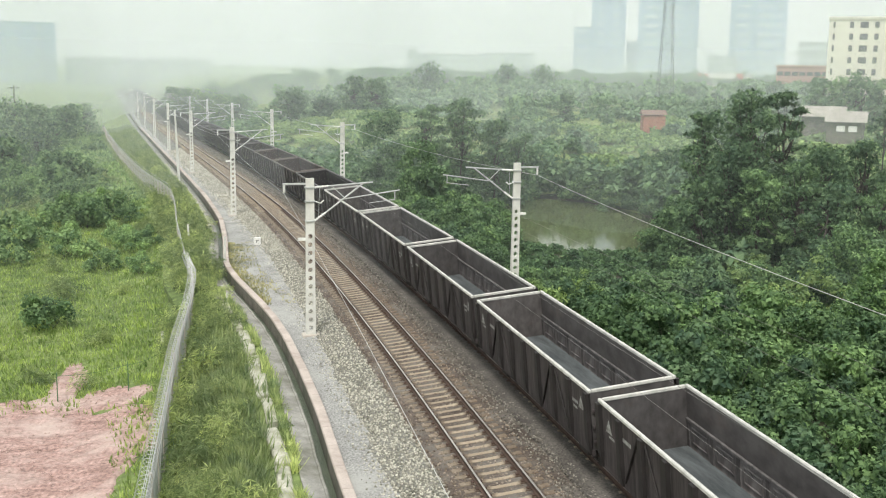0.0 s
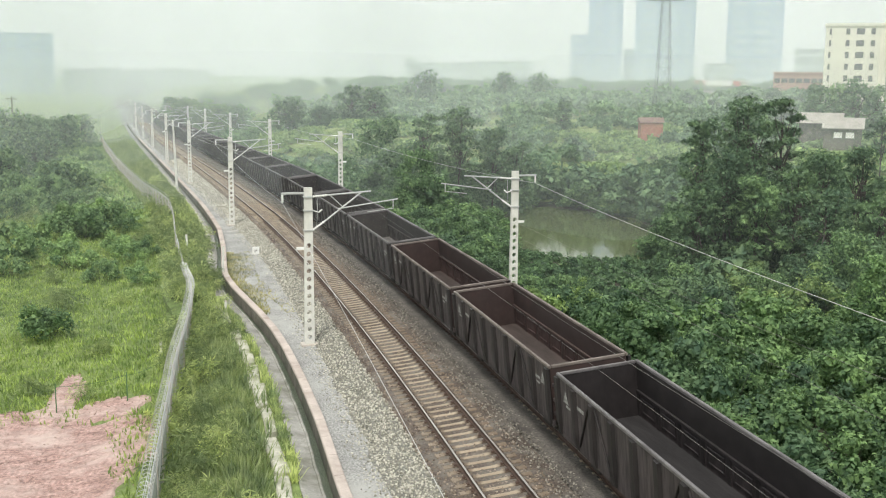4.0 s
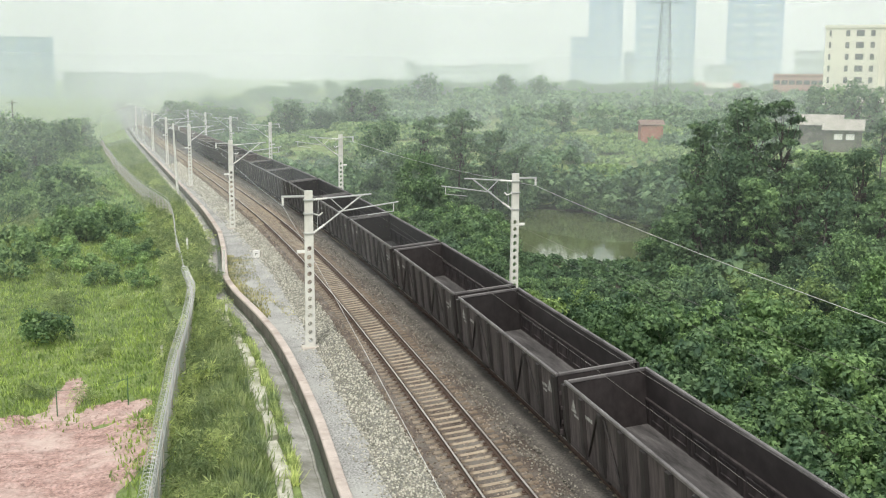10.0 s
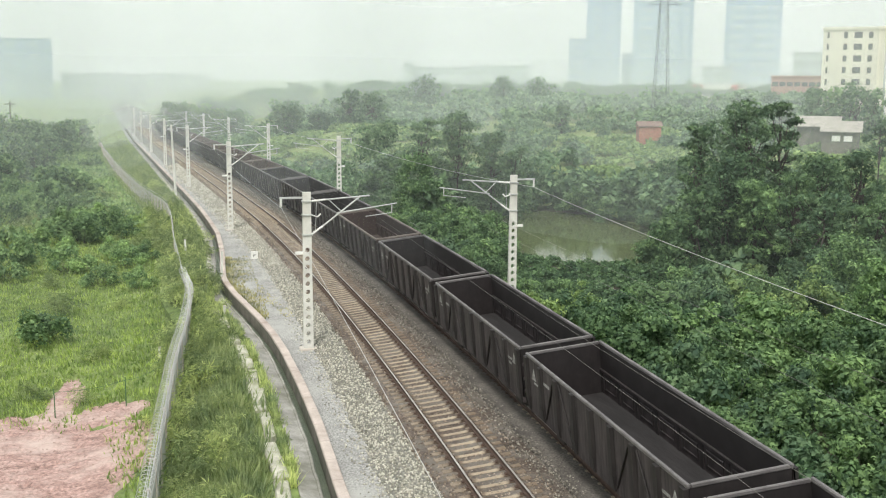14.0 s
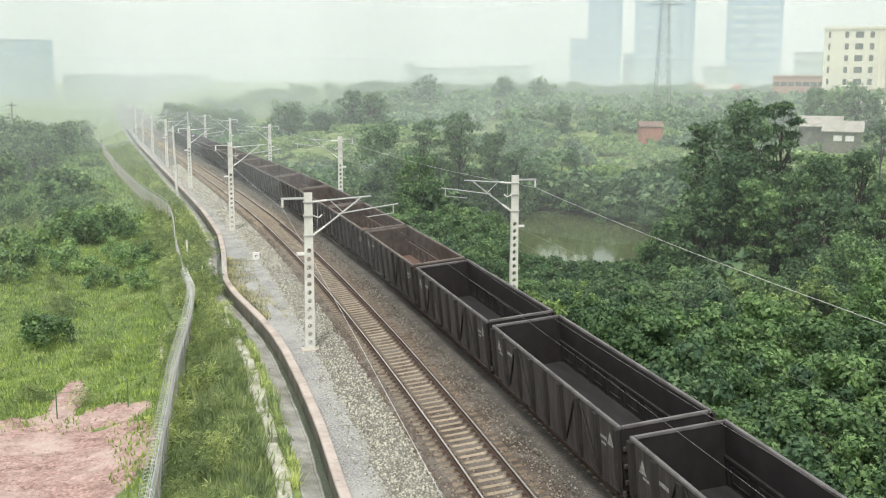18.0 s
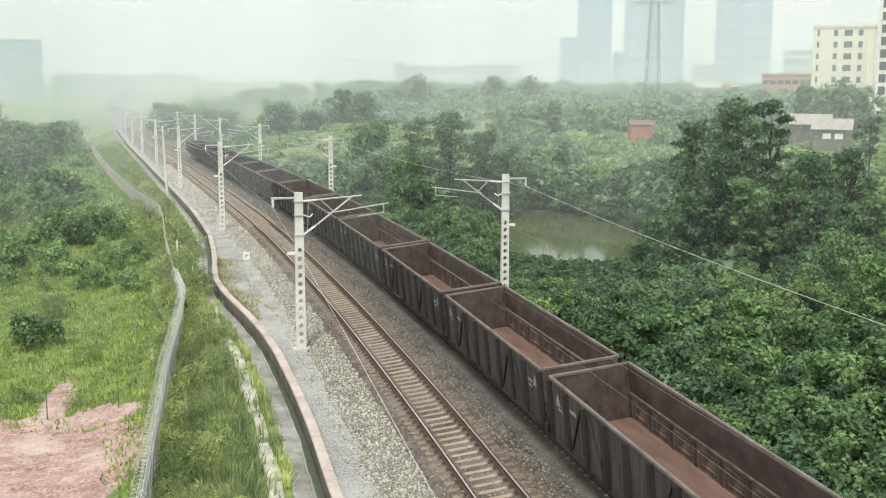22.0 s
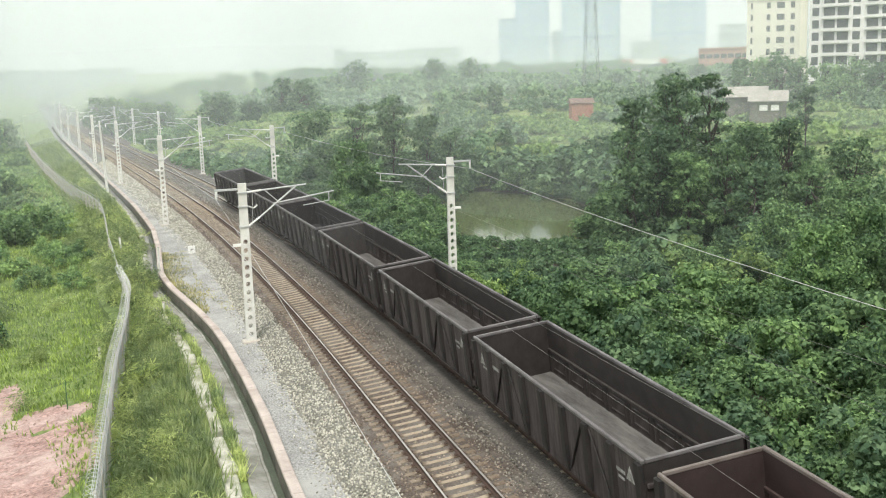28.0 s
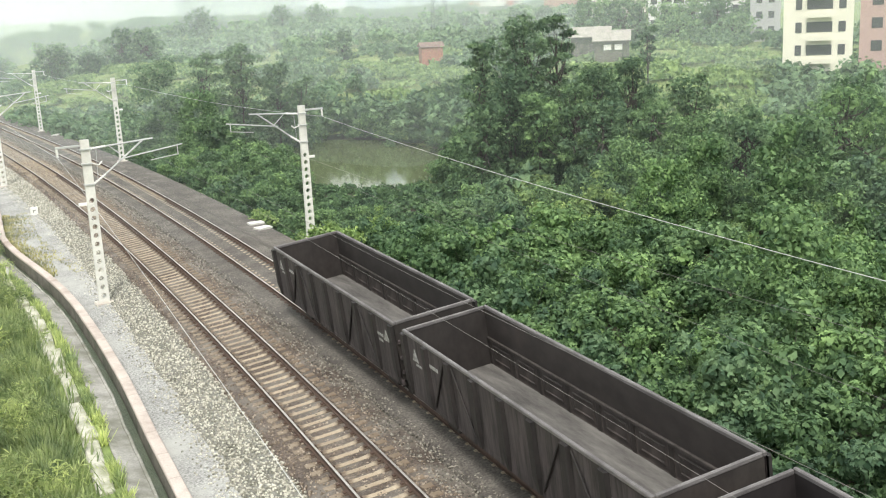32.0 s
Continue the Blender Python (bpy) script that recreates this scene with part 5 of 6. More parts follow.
def build_dirt():
    soil = surface("pinkish_bare_earth", [(0.3, (0.21, 0.13, 0.115)), (0.5, (0.36, 0.235, 0.21)), (0.72, (0.47, 0.335, 0.305))], 0.9, 0.95, 0.45, 7, 1.0, (0.52, 0.41, 0.375), 0.35, stretch=(1, 2.4, 1))
    clod = surface("pinkish_clods", [(0.3, (0.34, 0.24, 0.215)), (0.7, (0.52, 0.40, 0.365))], 2.0, 0.95, 0.3)
    rng = np.random.default_rng(43)
    for k, (cx, cy, rx, ry) in enumerate(DIRT):
        ob = patch("bare_earth", cx, cy, rx, ry, 0.06, soil, 2.0, 150, 44 if k == 0 else 14)
        for v in ob.data.vertices:
            p = v.co
            v.co.z += 0.10 * noise.noise((p.x * 0.9, p.y * 2.2, 1)) * (k == 0) + 0.05 * noise.noise((p.x * 3.1, p.y * 3.1, 2)) + 0.03 * (k == 0)
        tagged(ob, "trampled pinkish bare earth in the meadow", "bare earth", kind="structure")
    cx, cy, rx, ry = DIRT[0]
    base = np.array([(1, 0, 0), (-1, 0, 0), (0, 1, 0), (0, -1, 0), (0, 0, 1), (0, 0, -1)], float)
    tris = np.array([(0, 2, 4), (2, 1, 4), (1, 3, 4), (3, 0, 4), (2, 0, 5), (1, 2, 5), (3, 1, 5), (0, 3, 5)])
    vs = []
    while len(vs) < 1000:
        x, y = cx + rx * rng.uniform(-1, 1), cy + ry * rng.uniform(-1, 1)
        if in_dirt(x, y) < rng.uniform(0, 0.6):
            continue
        vs.append(base * rng.uniform(0.5, 1.4, (6, 1)) * rng.uniform(0.015, 0.05) + (x, y, ground_z(x, y) + 0.08))
    fs = (tris[None] + np.arange(len(vs))[:, None, None] * 6).reshape(-1, 3)
    tagged(new("earth_clods", cloud_mesh("earth_clods", np.concatenate(vs), fs, clod)), "clods and pebbles strewn over bare earth", "clods", kind="stuff")


build_dirt()
build_weed_clumps()
build_grass()


# ---- fence along the foot of the line ----


def build_fence():
    bm = box(bmesh.new(), (-0.06, -0.06, -0.3), (0.06, 0.06, 2.2), bevel=0.015)
    tmp = finish("fence_post", bm, M["concrete"])
    src = tmp.data
    bpy.data.objects.remove(tmp)
    s = 24.0
    while s < 300:
        off = table(FENCE, s)
        x, y, th = line(s, off)
        z = ground_z(x, y)
        nxt = s + 2.8
        x2, y2, _ = line(nxt, table(FENCE, nxt))
        z2 = ground_z(x2, y2)
        root = tagged(new("fence_panel"), "grey wire-mesh fence panel on a pale concrete post", "fence", group="trackside fence")
        root.matrix_basis = Matrix.Translation((x, y, z))
        shared("fence_post", src, root)
        d = Vector((x2 - x, y2 - y, z2 - z))
        up = Vector((0, 0, 1))
        fat = 1.0 if s < 90 else 0.9
        bm = bmesh.new()
        for h in np.linspace(0.12, 2.12, 15 if s < 90 else 6):
            rod(bm, up * h, d + up * h, 0.009 * fat, seg=3)
        nb = 30 if s < 90 else 9
        for i in range(1, nb):
            a = d * (i / nb)
            rod(bm, a + up * 0.1, a + up * 2.13, 0.009 * fat, seg=3)
        part("mesh_panel", bm, M["galv"], root)
        bm = bmesh.new()
        rod(bm, up * 2.15, d + up * 2.15, 0.022, seg=6)
        part("top_bar", bm, M["galv"], root)
        if s < 70:
            bm = bmesh.new()
            steps = 72
            ring = [d * (i / steps) + Vector((0.24 * math.cos(i * 0.7) - 0.05, 0.0, 2.42 + 0.24 * math.sin(i * 0.7))) for i in range(steps + 1)]
            for a, b in zip(ring, ring[1:]):
                rod(bm, a, b, 0.008, seg=3)
            part("razor_coil", bm, M["galv"], root, "coiled razor wire")
        for k, h in ((0.05, 2.30), (0.05, 2.52)):
            bm = bmesh.new()
            o = Vector((-k, 0, h))
            for i in range(6):
                p, q = d * (i / 6) + o, d * ((i + 1) / 6) + o
                rod(bm, p, q, 0.012, seg=4)
                mid = p.lerp(q, 0.5)
                rod(bm, mid + Vector((0, 0.02, -0.05)), mid + Vector((0, -0.02, 0.05)), 0.008, seg=4)
            part("barbed_strand", bm, M["galv"], root)
        if int(s / 2.8) % 2 == 0 and s < 110:
            bm = bmesh.new()
            rod(bm, up * 0.2, d + up * 1.8, 0.02, seg=6)
            part("brace", bm, M["mast"], root)
        s = nxt


build_fence()


# ---- small things along the line ----
def build_small_things():
    rng = np.random.default_rng(51)
    # cable marker beside the track
    root = tagged(new("marker_stone"), "small white concrete marker with a dark symbol beside the track", "marker")
    x, y, th = line(80.5, -3.45)
    root.matrix_basis = pose(x, y, -0.74, 0, 0, math.degrees(th))
    bm = bmesh.new()
    box(bm, (-0.26, -0.1, 0), (0.26, 0.1, 0.62), bevel=0.03)
    part("block", bm, M["white_paint"], root)
    bm = bmesh.new()
    box(bm, (-0.10, -0.112, 0.34), (0.10, -0.102, 0.40))
    box(bm, (-0.10, -0.112, 0.22), (-0.04, -0.102, 0.34))
    part("symbol_bar", bm, M["wire_dark"], root)
    # slim posts
    for s, off, h, lean, lab in ((73.0, -6.55, 2.3, 2, "slim white concrete post at the bend of the wall"), (80.0, -8.5, 3.1, -2, "slim white post among the weeds"), (79.0, -8.3, 1.6, 3, "short white post among the weeds"), (56.5, -10.9, 0.7, 0, "short white marker post by the fence"), (62.0, -7.2, 0.8, 4, "short white post among the weeds")):
        x, y, th = line(s, off)
        root = tagged(new("marker_post"), lab, "post")
        root.matrix_basis = pose(x, y, max(ground_z(x, y), -1.12 if off > -8 else -9), 0, lean, math.degrees(th))
        bm = bmesh.new()
        box(bm, (-0.07, -0.07, -0.3), (0.07, 0.07, h), bevel=0.015)
        part("shaft", bm, M["mast"], root)
        bm = bmesh.new()
        box(bm, (-0.08, -0.08, h), (0.08, 0.08, h + 0.05), bevel=0.015)
        part("cap", bm, M["concrete"], root)
    # tall pole outside the wall
    x, y, th = line(131.0, -5.9)
    root = tagged(new("concrete_pole"), "tall slim round concrete pole behind the wall", "pole")
    root.matrix_basis = pose(x, y, -1.3 + grade(131), 0, 0, 0)
    bm = bmesh.new()
    rod(bm, (0, 0, -0.5), (-0.3, 0, 9.0), 0.17, 0.10, 10)
    part("shaft", bm, M["mast"], root)
    bm = bmesh.new()
    box(bm, (-0.55, -0.06, 8.3), (-0.05, 0.06, 8.42), bevel=0.01)
    part("crossarm", bm, M["galv"], root)
    bm = bmesh.new()
    box(bm, (-0.3, -0.3, -0.5), (0.3, 0.3, 0.25), bevel=0.04)
    part("footing", bm, M["concrete"], root)
    # green posts with a string round the bare earth
    green = surface("green_post_paint", [(0.3, (0.05, 0.12, 0.05)), (0.7, (0.09, 0.18, 0.08))], 4, 0.7)
    prev = None
    for s, off in ((49.0, -15.5), (49.0, -12.4), (50.5, -10.8)):
        x, y, th = line(s, off)
        z = ground_z(x, y)
        if off < -11:
            root = tagged(new("stake"), "thin dark green stake at the edge of the bare earth", "stake")
            root.matrix_basis = pose(x, y, z)
            bm = bmesh.new()
            rod(bm, (0, 0, -0.3), (0, 0, 1.45), 0.03, 0.025, 6)
            part("shaft", bm, green, root)
        if prev:
            p, q = Vector(prev), Vector((x, y, z + 1.3))
            wire("string", [tuple(p.lerp(q, i / 6) - Vector((0, 0, 0.5 * (i / 6) * (1 - i / 6)))) for i in range(7)], 0.01, green, "thin green cord between stakes", "cord")
        prev = (x, y, z + 1.3)
    # slabs left beside the far track
    slab = tagged(new("concrete_slab"), "pale concrete cover slab lying beside the far track", "slab", group="cover slabs")
    bm = bmesh.new()
    box(bm, (-0.5, -0.35, 0), (0.5, 0.35, 0.14), bevel=0.02)
    part("block", bm, M["mast"], slab)
    spots = [(66.4, 8.55), (64.6, 8.45), (141.0, 8.8), (140.0, 8.5)]
    for i, (s, off) in enumerate(spots):
        x, y, th = line(s, off)
        m = pose(x, y, -0.775 + grade(s), 0, 0, math.degrees(th) + 17 * i)
        if i == 0:
            slab.matrix_basis = m
        else:
            copy_thing(slab, m)
    M["edging"] = surface("crumbling_pale_mortar", [(0.3, (0.42, 0.41, 0.35)), (0.7, (0.62, 0.60, 0.53))], 2.0, 0.95, 0.25, 9, 0.8, (0.22, 0.24, 0.14), 1.1)
    # broken pale edging beyond the drain
    edge = tagged(new("broken_edging"), "broken pale concrete edging overgrown by weeds", "edging", kind="structure")
    s = 33.0
    while s < 64:
        L = rng.uniform(1.4, 4.2)
        if rng.uniform() < 0.85:
            w = table(WALL_OFF, s) - 2.00 - rng.uniform(0, 0.15)
            bm = bmesh.new()
            box(bm, (-rng.uniform(0.24, 0.36), -L / 2, -0.3), (rng.uniform(0.18, 0.28), L / 2, rng.uniform(0.10, 0.17)), bevel=0.05)
            ob = part("edging_block", bm, M["edging"], edge)
            x, y, th = line(s, w)
            ob.matrix_basis = pose(x, y, -0.97, rng.uniform(-3, 3), rng.uniform(-5, 5), math.degrees(th) + rng.uniform(-3, 3))
        s += L + rng.uniform(-0.1, 0.5)
    s = 66.0
    while s < 160:
        L = rng.uniform(1.2, 2.5)
        w = table(WALL_OFF, s) - 1.2
        bm = bmesh.new()
        box(bm, (-0.14, -L / 2, -0.2), (0.14, L / 2, 0.10), bevel=0.03)
        ob = part("edging_block", bm, M["edging"], edge)
        x, y, th = line(s, w)
        ob.matrix_basis = pose(x, y, -1.05 + grade(s), 0, rng.uniform(-4, 4), math.degrees(th))
        s += L + rng.uniform(0.2, 1.6)
    # dry grass on the path
    pts = []
    while len(pts) < 3500:
        s, f = rng.uniform(60, 82), rng.uniform(0, 1)
        off = table(WALL_OFF, s) + 0.1 + f * f * 1.9
        if noise.noise((s / 4, off, 2)) < -0.25:
            continue
        x, y, _ = line(s, off)
        pts.append((x, y, -0.80))
    blades("path_grass", "sparse yellowish grass growing on the gravel path", pts, rng, 0.16, 0.03, leaf_material("dry_path_grass", (0.30, 0.29, 0.14), (0.48, 0.45, 0.25), 0.4))
    # loose stones on the shoulder and the bed
    v0 = np.array([(1, 0, 0), (-1, 0, 0), (0, 1, 0), (0, -1, 0), (0, 0, 1), (0, 0, -1)], float)
    f0 = np.array([(0, 2, 4), (2, 1, 4), (1, 3, 4), (3, 0, 4), (2, 0, 5), (1, 2, 5), (3, 1, 5), (0, 3, 5)])
    for name, lab, lo, hi, mat, count in (("shoulder_stones", "loose pale crushed stones on the ballast shoulder", -4.2, -1.75, "shoulder_stone", 27000), ("bed_stones", "loose rusty brown ballast stones along the near track", -1.85, 1.7, "bed_stone", 17000),
                                          ("middle_stones", "coal-dusted grey ballast stones between the tracks", 1.45, 3.15, "middle_stone", 11000)):
        vs = np.empty((count, 6, 3))
        for i in range(count):
            s, off = 14 + 170 * rng.uniform() ** 2.0, rng.uniform(lo, hi)
            if off < -3.3 and rng.uniform() < 0.3 - 0.8 * (off + 3.3):
                off = rng.uniform(-3.3, hi)
            c = cant(s) / GAUGE
            if off < -3.45:
                z = -0.80 + (off + 4.6) / 2.0 * 0.14
            elif off < -1.95:
                z = -0.73 + (off + 3.45) / 1.5 * (0.495 - 1.95 * c)
            elif off < 1.5:
                z = (-0.256 if abs(off) < 0.7 else -0.214) + off * c
            else:
                z = table([(1.5, -0.205 + 1.5 * c), (2.2, -0.31 + c), (2.7, -0.20 - 1.6 * c)], off)
            x, y, _ = line(s, off)
            z += grade(s)
            vs[i] = (v0 * rng.uniform(0.6, 1.3, (6, 1)) * rng.uniform(0.028, 0.06) * (1 + max(0, s - 60) / 120)) @ np.array(Euler(rng.uniform(0, 6, 3)).to_matrix()) + (x, y, z + 0.012)
        fs = (f0[None] + np.arange(count)[:, None, None] * 6).reshape(-1, 3)
        tagged(new(name, cloud_mesh(name, vs.reshape(-1, 3), fs, STONE[mat])), lab, "gravel", kind="stuff")


def stone_material(name, stops):
    m, n, l, b = material(name)
    g = n.new("ShaderNodeNewGeometry")
    r = ramp_of(n, stops)
    l.new(g.outputs["Random Per Island"], r.inputs[0])
    l.new(r.outputs[0], b.inputs["Base Color"])
    b.inputs["Roughness"].default_value = 0.9
    return m


STONE = {"shoulder_stone": stone_material("pale_stones", [(0.0, (0.15, 0.147, 0.117)), (0.5, (0.41, 0.395, 0.335)), (1.0, (0.66, 0.64, 0.56))]),
         "bed_stone": stone_material("brown_stones", [(0.0, (0.085, 0.065, 0.05)), (0.5, (0.205, 0.163, 0.124)), (1.0, (0.38, 0.32, 0.26))]),
         "middle_stone": stone_material("coal_dusted_stones", [(0.0, (0.06, 0.055, 0.048)), (0.5, (0.17, 0.156, 0.133)), (1.0, (0.36, 0.337, 0.29))])}
build_small_things()


# ---- far town ----
FACADE = {}


def facade(name, col, rough=0.7):
    if name not in FACADE:
        FACADE[name] = surface(name, [(0.3, tuple(c * 0.92 for c in col)), (0.7, col)], 0.15, rough, 0.05, 2.0, 0.1, tuple(c * 0.8 for c in col), 0.08)
    return FACADE[name]


def window_glass():
    if "glass" not in FACADE:
        m, n, l, b = material("dark_window_glass")
        b.inputs["Base Color"].default_value = (0.085, 0.09, 0.095, 1)
        b.inputs["Roughness"].default_value = 0.15
        FACADE["glass"] = m
    return FACADE["glass"]


def block(name, label, az0, az1, d, z0, z1, depth, mat, cols, rows, win_h, glass=None, bands=None, turn=0.0, first=0):
    """A storeyed building between two bearings at a distance: wall, roof and each window. cols: (place across, width)."""
    az = (az0 + az1) / 2
    w = 2 * d * math.tan(radians(az1 - az0) / 2)
    x, y = aim(az, d)
    root = tagged(new(name), label, "building")
    root.matrix_basis = pose(x, y, z0, 0, 0, -az + turn)
    h = z1 - z0
    bm = bmesh.new()
    box(bm, (-w / 2, 0, -8), (w / 2, depth, h))
    part("wall", bm, mat, root)
    bm = bmesh.new()
    box(bm, (-w / 2 - 0.3, -0.3, h), (w / 2 + 0.3, depth + 0.3, h + 0.7))
    part("roof", bm, mat, root)
    g = glass or window_glass()
    made = {}
    for r in range(first, rows):
        zz = h * (r + 0.55) / rows
        for c, win_w in cols:
            here = Matrix.Translation((-w / 2 + w * c, -0.05, zz))
            if win_w in made:
                shared("window", made[win_w], root, here)
                continue
            bm = bmesh.new()
            box(bm, (-win_w / 2, -0.02, -win_h / 2), (win_w / 2, 0.3, win_h / 2))
            ob = part("window", bm, g, root)
            ob.matrix_basis, made[win_w] = here, ob.data
    if bands:
        band_me = None
        for r in range(rows):
            here = Matrix.Translation((0, 0, h * r / rows))
            if band_me:
                shared("balcony_slab", band_me, root, here)
                continue
            bm = bmesh.new()
            for c0, c1 in bands:
                box(bm, (-w / 2 + w * c0, -1.1, -0.10), (-w / 2 + w * c1, 0.0, 0.10))
                box(bm, (-w / 2 + w * c0, -1.1, 0.10), (-w / 2 + w * c1, -1.0, 0.55))
            ob = part("balcony_slab", bm, mat, root)
            ob.matrix_basis, band_me = here, ob.data
    return root


def even(n, width):
    return [((i + 0.5) / n, width) for i in range(n)]


def build_town():
    cream = facade("cream_render", (0.80, 0.775, 0.66))
    block("apartment_block", "cream rendered eight-storey apartment block with dark windows", 31.0, 33.95, 285, 3.0, 26.2, 14, cream, [(0.36, 0.9), (0.56, 1.9), (0.76, 1.0), (0.08, 0.5)], 8, 1.5)
    white = facade("bare_white_render", (0.74, 0.74, 0.73))
    block("apartment_block", "unfinished white apartment block with open balconies", 34.05, 39.0, 282, 3.0, 36.0, 14, white, [(0.06, 1.6), (0.19, 2.6), (0.32, 2.6), (0.45, 1.7), (0.60, 2.6), (0.74, 2.6), (0.90, 1.7)], 11, 2.0, bands=[(0.12, 0.39), (0.53, 0.81)])
    block("apartment_block", "plain grey block with few windows", 39.2, 40.7, 240, 2.0, 21.0, 12, facade("grey_render", (0.45, 0.45, 0.46)), [(0.3, 1.2), (0.7, 1.2)], 6, 1.4)
    block("apartment_block", "pale yellow apartment block with dark balconies behind trees", 40.85, 44.2, 150, 2.6, 23.6, 10, cream, [(0.22, 0.8), (0.52, 3.2), (0.84, 0.9)], 7, 1.35, bands=[(0.34, 0.70)])
    block("apartment_block", "grey and brick-red apartment block", 44.5, 47.7, 156, 2.6, 24.0, 10, facade("grey_red_render", (0.50, 0.36, 0.34)), [(0.25, 1.4), (0.7, 1.4)], 7, 1.4)
    # Far walls: the haze's bluish tint is put into both cladding colours.
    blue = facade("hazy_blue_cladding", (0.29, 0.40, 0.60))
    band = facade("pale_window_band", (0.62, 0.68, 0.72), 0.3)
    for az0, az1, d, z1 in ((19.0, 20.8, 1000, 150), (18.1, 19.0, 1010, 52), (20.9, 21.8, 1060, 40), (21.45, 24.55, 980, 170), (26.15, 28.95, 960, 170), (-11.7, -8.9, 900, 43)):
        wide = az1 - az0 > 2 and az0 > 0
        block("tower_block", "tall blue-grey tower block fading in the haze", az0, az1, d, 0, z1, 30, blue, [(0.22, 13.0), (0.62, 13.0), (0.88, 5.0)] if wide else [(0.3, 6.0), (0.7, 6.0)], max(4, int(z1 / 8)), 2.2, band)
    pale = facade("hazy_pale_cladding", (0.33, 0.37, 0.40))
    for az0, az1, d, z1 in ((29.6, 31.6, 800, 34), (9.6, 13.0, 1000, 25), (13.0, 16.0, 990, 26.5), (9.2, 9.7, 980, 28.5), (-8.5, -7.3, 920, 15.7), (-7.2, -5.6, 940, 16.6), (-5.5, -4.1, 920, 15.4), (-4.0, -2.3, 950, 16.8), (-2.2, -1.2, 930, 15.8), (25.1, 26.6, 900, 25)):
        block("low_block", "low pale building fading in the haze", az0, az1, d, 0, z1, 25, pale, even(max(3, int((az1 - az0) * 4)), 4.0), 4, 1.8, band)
    brick_row = facade("dull_red_brick", (0.42, 0.26, 0.22))
    block("low_block", "long low brick-red building behind the trees", 28.6, 31.5, 420, 4, 15, 14, brick_row, even(8, 2.2), 2, 1.6)
    block("low_block", "low white hall with a red banner strip", 24.6, 27.4, 480, 4, 11.5, 14, facade("white_hall", (0.75, 0.72, 0.70)), even(6, 2.0), 1, 1.6)
    x, y = aim(26.0, 479)
    root = tagged(new("banner"), "long red and white banner on the low hall", "banner")
    root.matrix_basis = pose(x, y, 11.0, 0, 0, -26)
    for x0, x1, m in ((-11, -7, "red_banner"), (-7, 5, None), (5, 8, "red_banner")):
        bm = bmesh.new()
        box(bm, (x0, -0.4, -1.0), (x1, -0.2, 1.0), bevel=0.02)
        part("panel", bm, facade("red_banner", (0.6, 0.10, 0.08)) if m else M["white_paint"], root)


build_town()


def build_hut():
    x, y = aim(22.45, 216)
    root = tagged(new("brick_hut"), "small red brick hut with pitched tiled roof in the field", "hut")
    root.matrix_basis = pose(x, y, 1.6, 0, 0, -12)
    bm = bmesh.new()
    box(bm, (-2.2, -1.8, -3), (2.2, 1.8, 2.4), bevel=0.02)
    part("wall", bm, M["brick"], root)
    bm = bmesh.new()
    vs = [bm.verts.new(v) for v in ((-2.5, -2.1, 2.55), (2.5, -2.1, 2.55), (2.5, 2.1, 2.55), (-2.5, 2.1, 2.55), (-2.5, 0, 3.5), (2.5, 0, 3.5))]
    for f in ((0, 1, 5, 4), (2, 3, 4, 5), (1, 2, 5), (3, 0, 4), (3, 2, 1, 0)):
        bm.faces.new([vs[i] for i in f])
    part("roof", bm, surface("weathered_brown_tiles", [(0.3, (0.16, 0.10, 0.085)), (0.7, (0.25, 0.165, 0.14))], 2.0, 0.9, 0.2, 12), root, "weathered brown tiled roof")


def build_shed():
    x, y = aim(31.5, 198)
    root = tagged(new("farm_shed"), "low farm shed with pale sheet roof and white windows", "shed")
    root.matrix_basis = scaled(pose(x, y, ground_z(x, y) + 1.4, 0, 0, -34), 0.82)
    roof = surface("pale_sheet_roof", [(0.3, (0.30, 0.28, 0.245)), (0.7, (0.44, 0.415, 0.375))], 0.5, 0.8, 0.1)
    for x0, x1, y0, h in ((-6.5, 2.0, 2.0, 3.8), (-1.0, 6.5, -3.0, 3.0)):
        bm = bmesh.new()
        box(bm, (x0, y0, -3), (x1, y0 + 6, h), bevel=0.02)
        part("wall", bm, M["dark_concrete"], root)
        bm = bmesh.new()
        vs = [bm.verts.new(v) for v in ((x0 - 0.5, y0 - 0.7, h - 0.15), (x1 + 0.5, y0 - 0.7, h - 0.15), (x1 + 0.5, y0 + 6.5, h + 1.9), (x0 - 0.5, y0 + 6.5, h + 1.9),
                                        (x0 - 0.5, y0 - 0.7, h), (x1 + 0.5, y0 - 0.7, h), (x1 + 0.5, y0 + 6.5, h + 2.05), (x0 - 0.5, y0 + 6.5, h + 2.05))]
        for f in ((3, 2, 1, 0), (4, 5, 6, 7), (0, 1, 5, 4), (1, 2, 6, 5), (2, 3, 7, 6), (3, 0, 4, 7)):
            bm.faces.new([vs[i] for i in f])
        part("roof", bm, roof, root)
    for xx in (1.0, 3.4):
        bm = bmesh.new()
        box(bm, (xx, -3.06, 0.9), (xx + 1.7, -2.95, 2.1), bevel=0.03)
        part("window", bm, M["white_paint"], root)


build_hut()
build_shed()


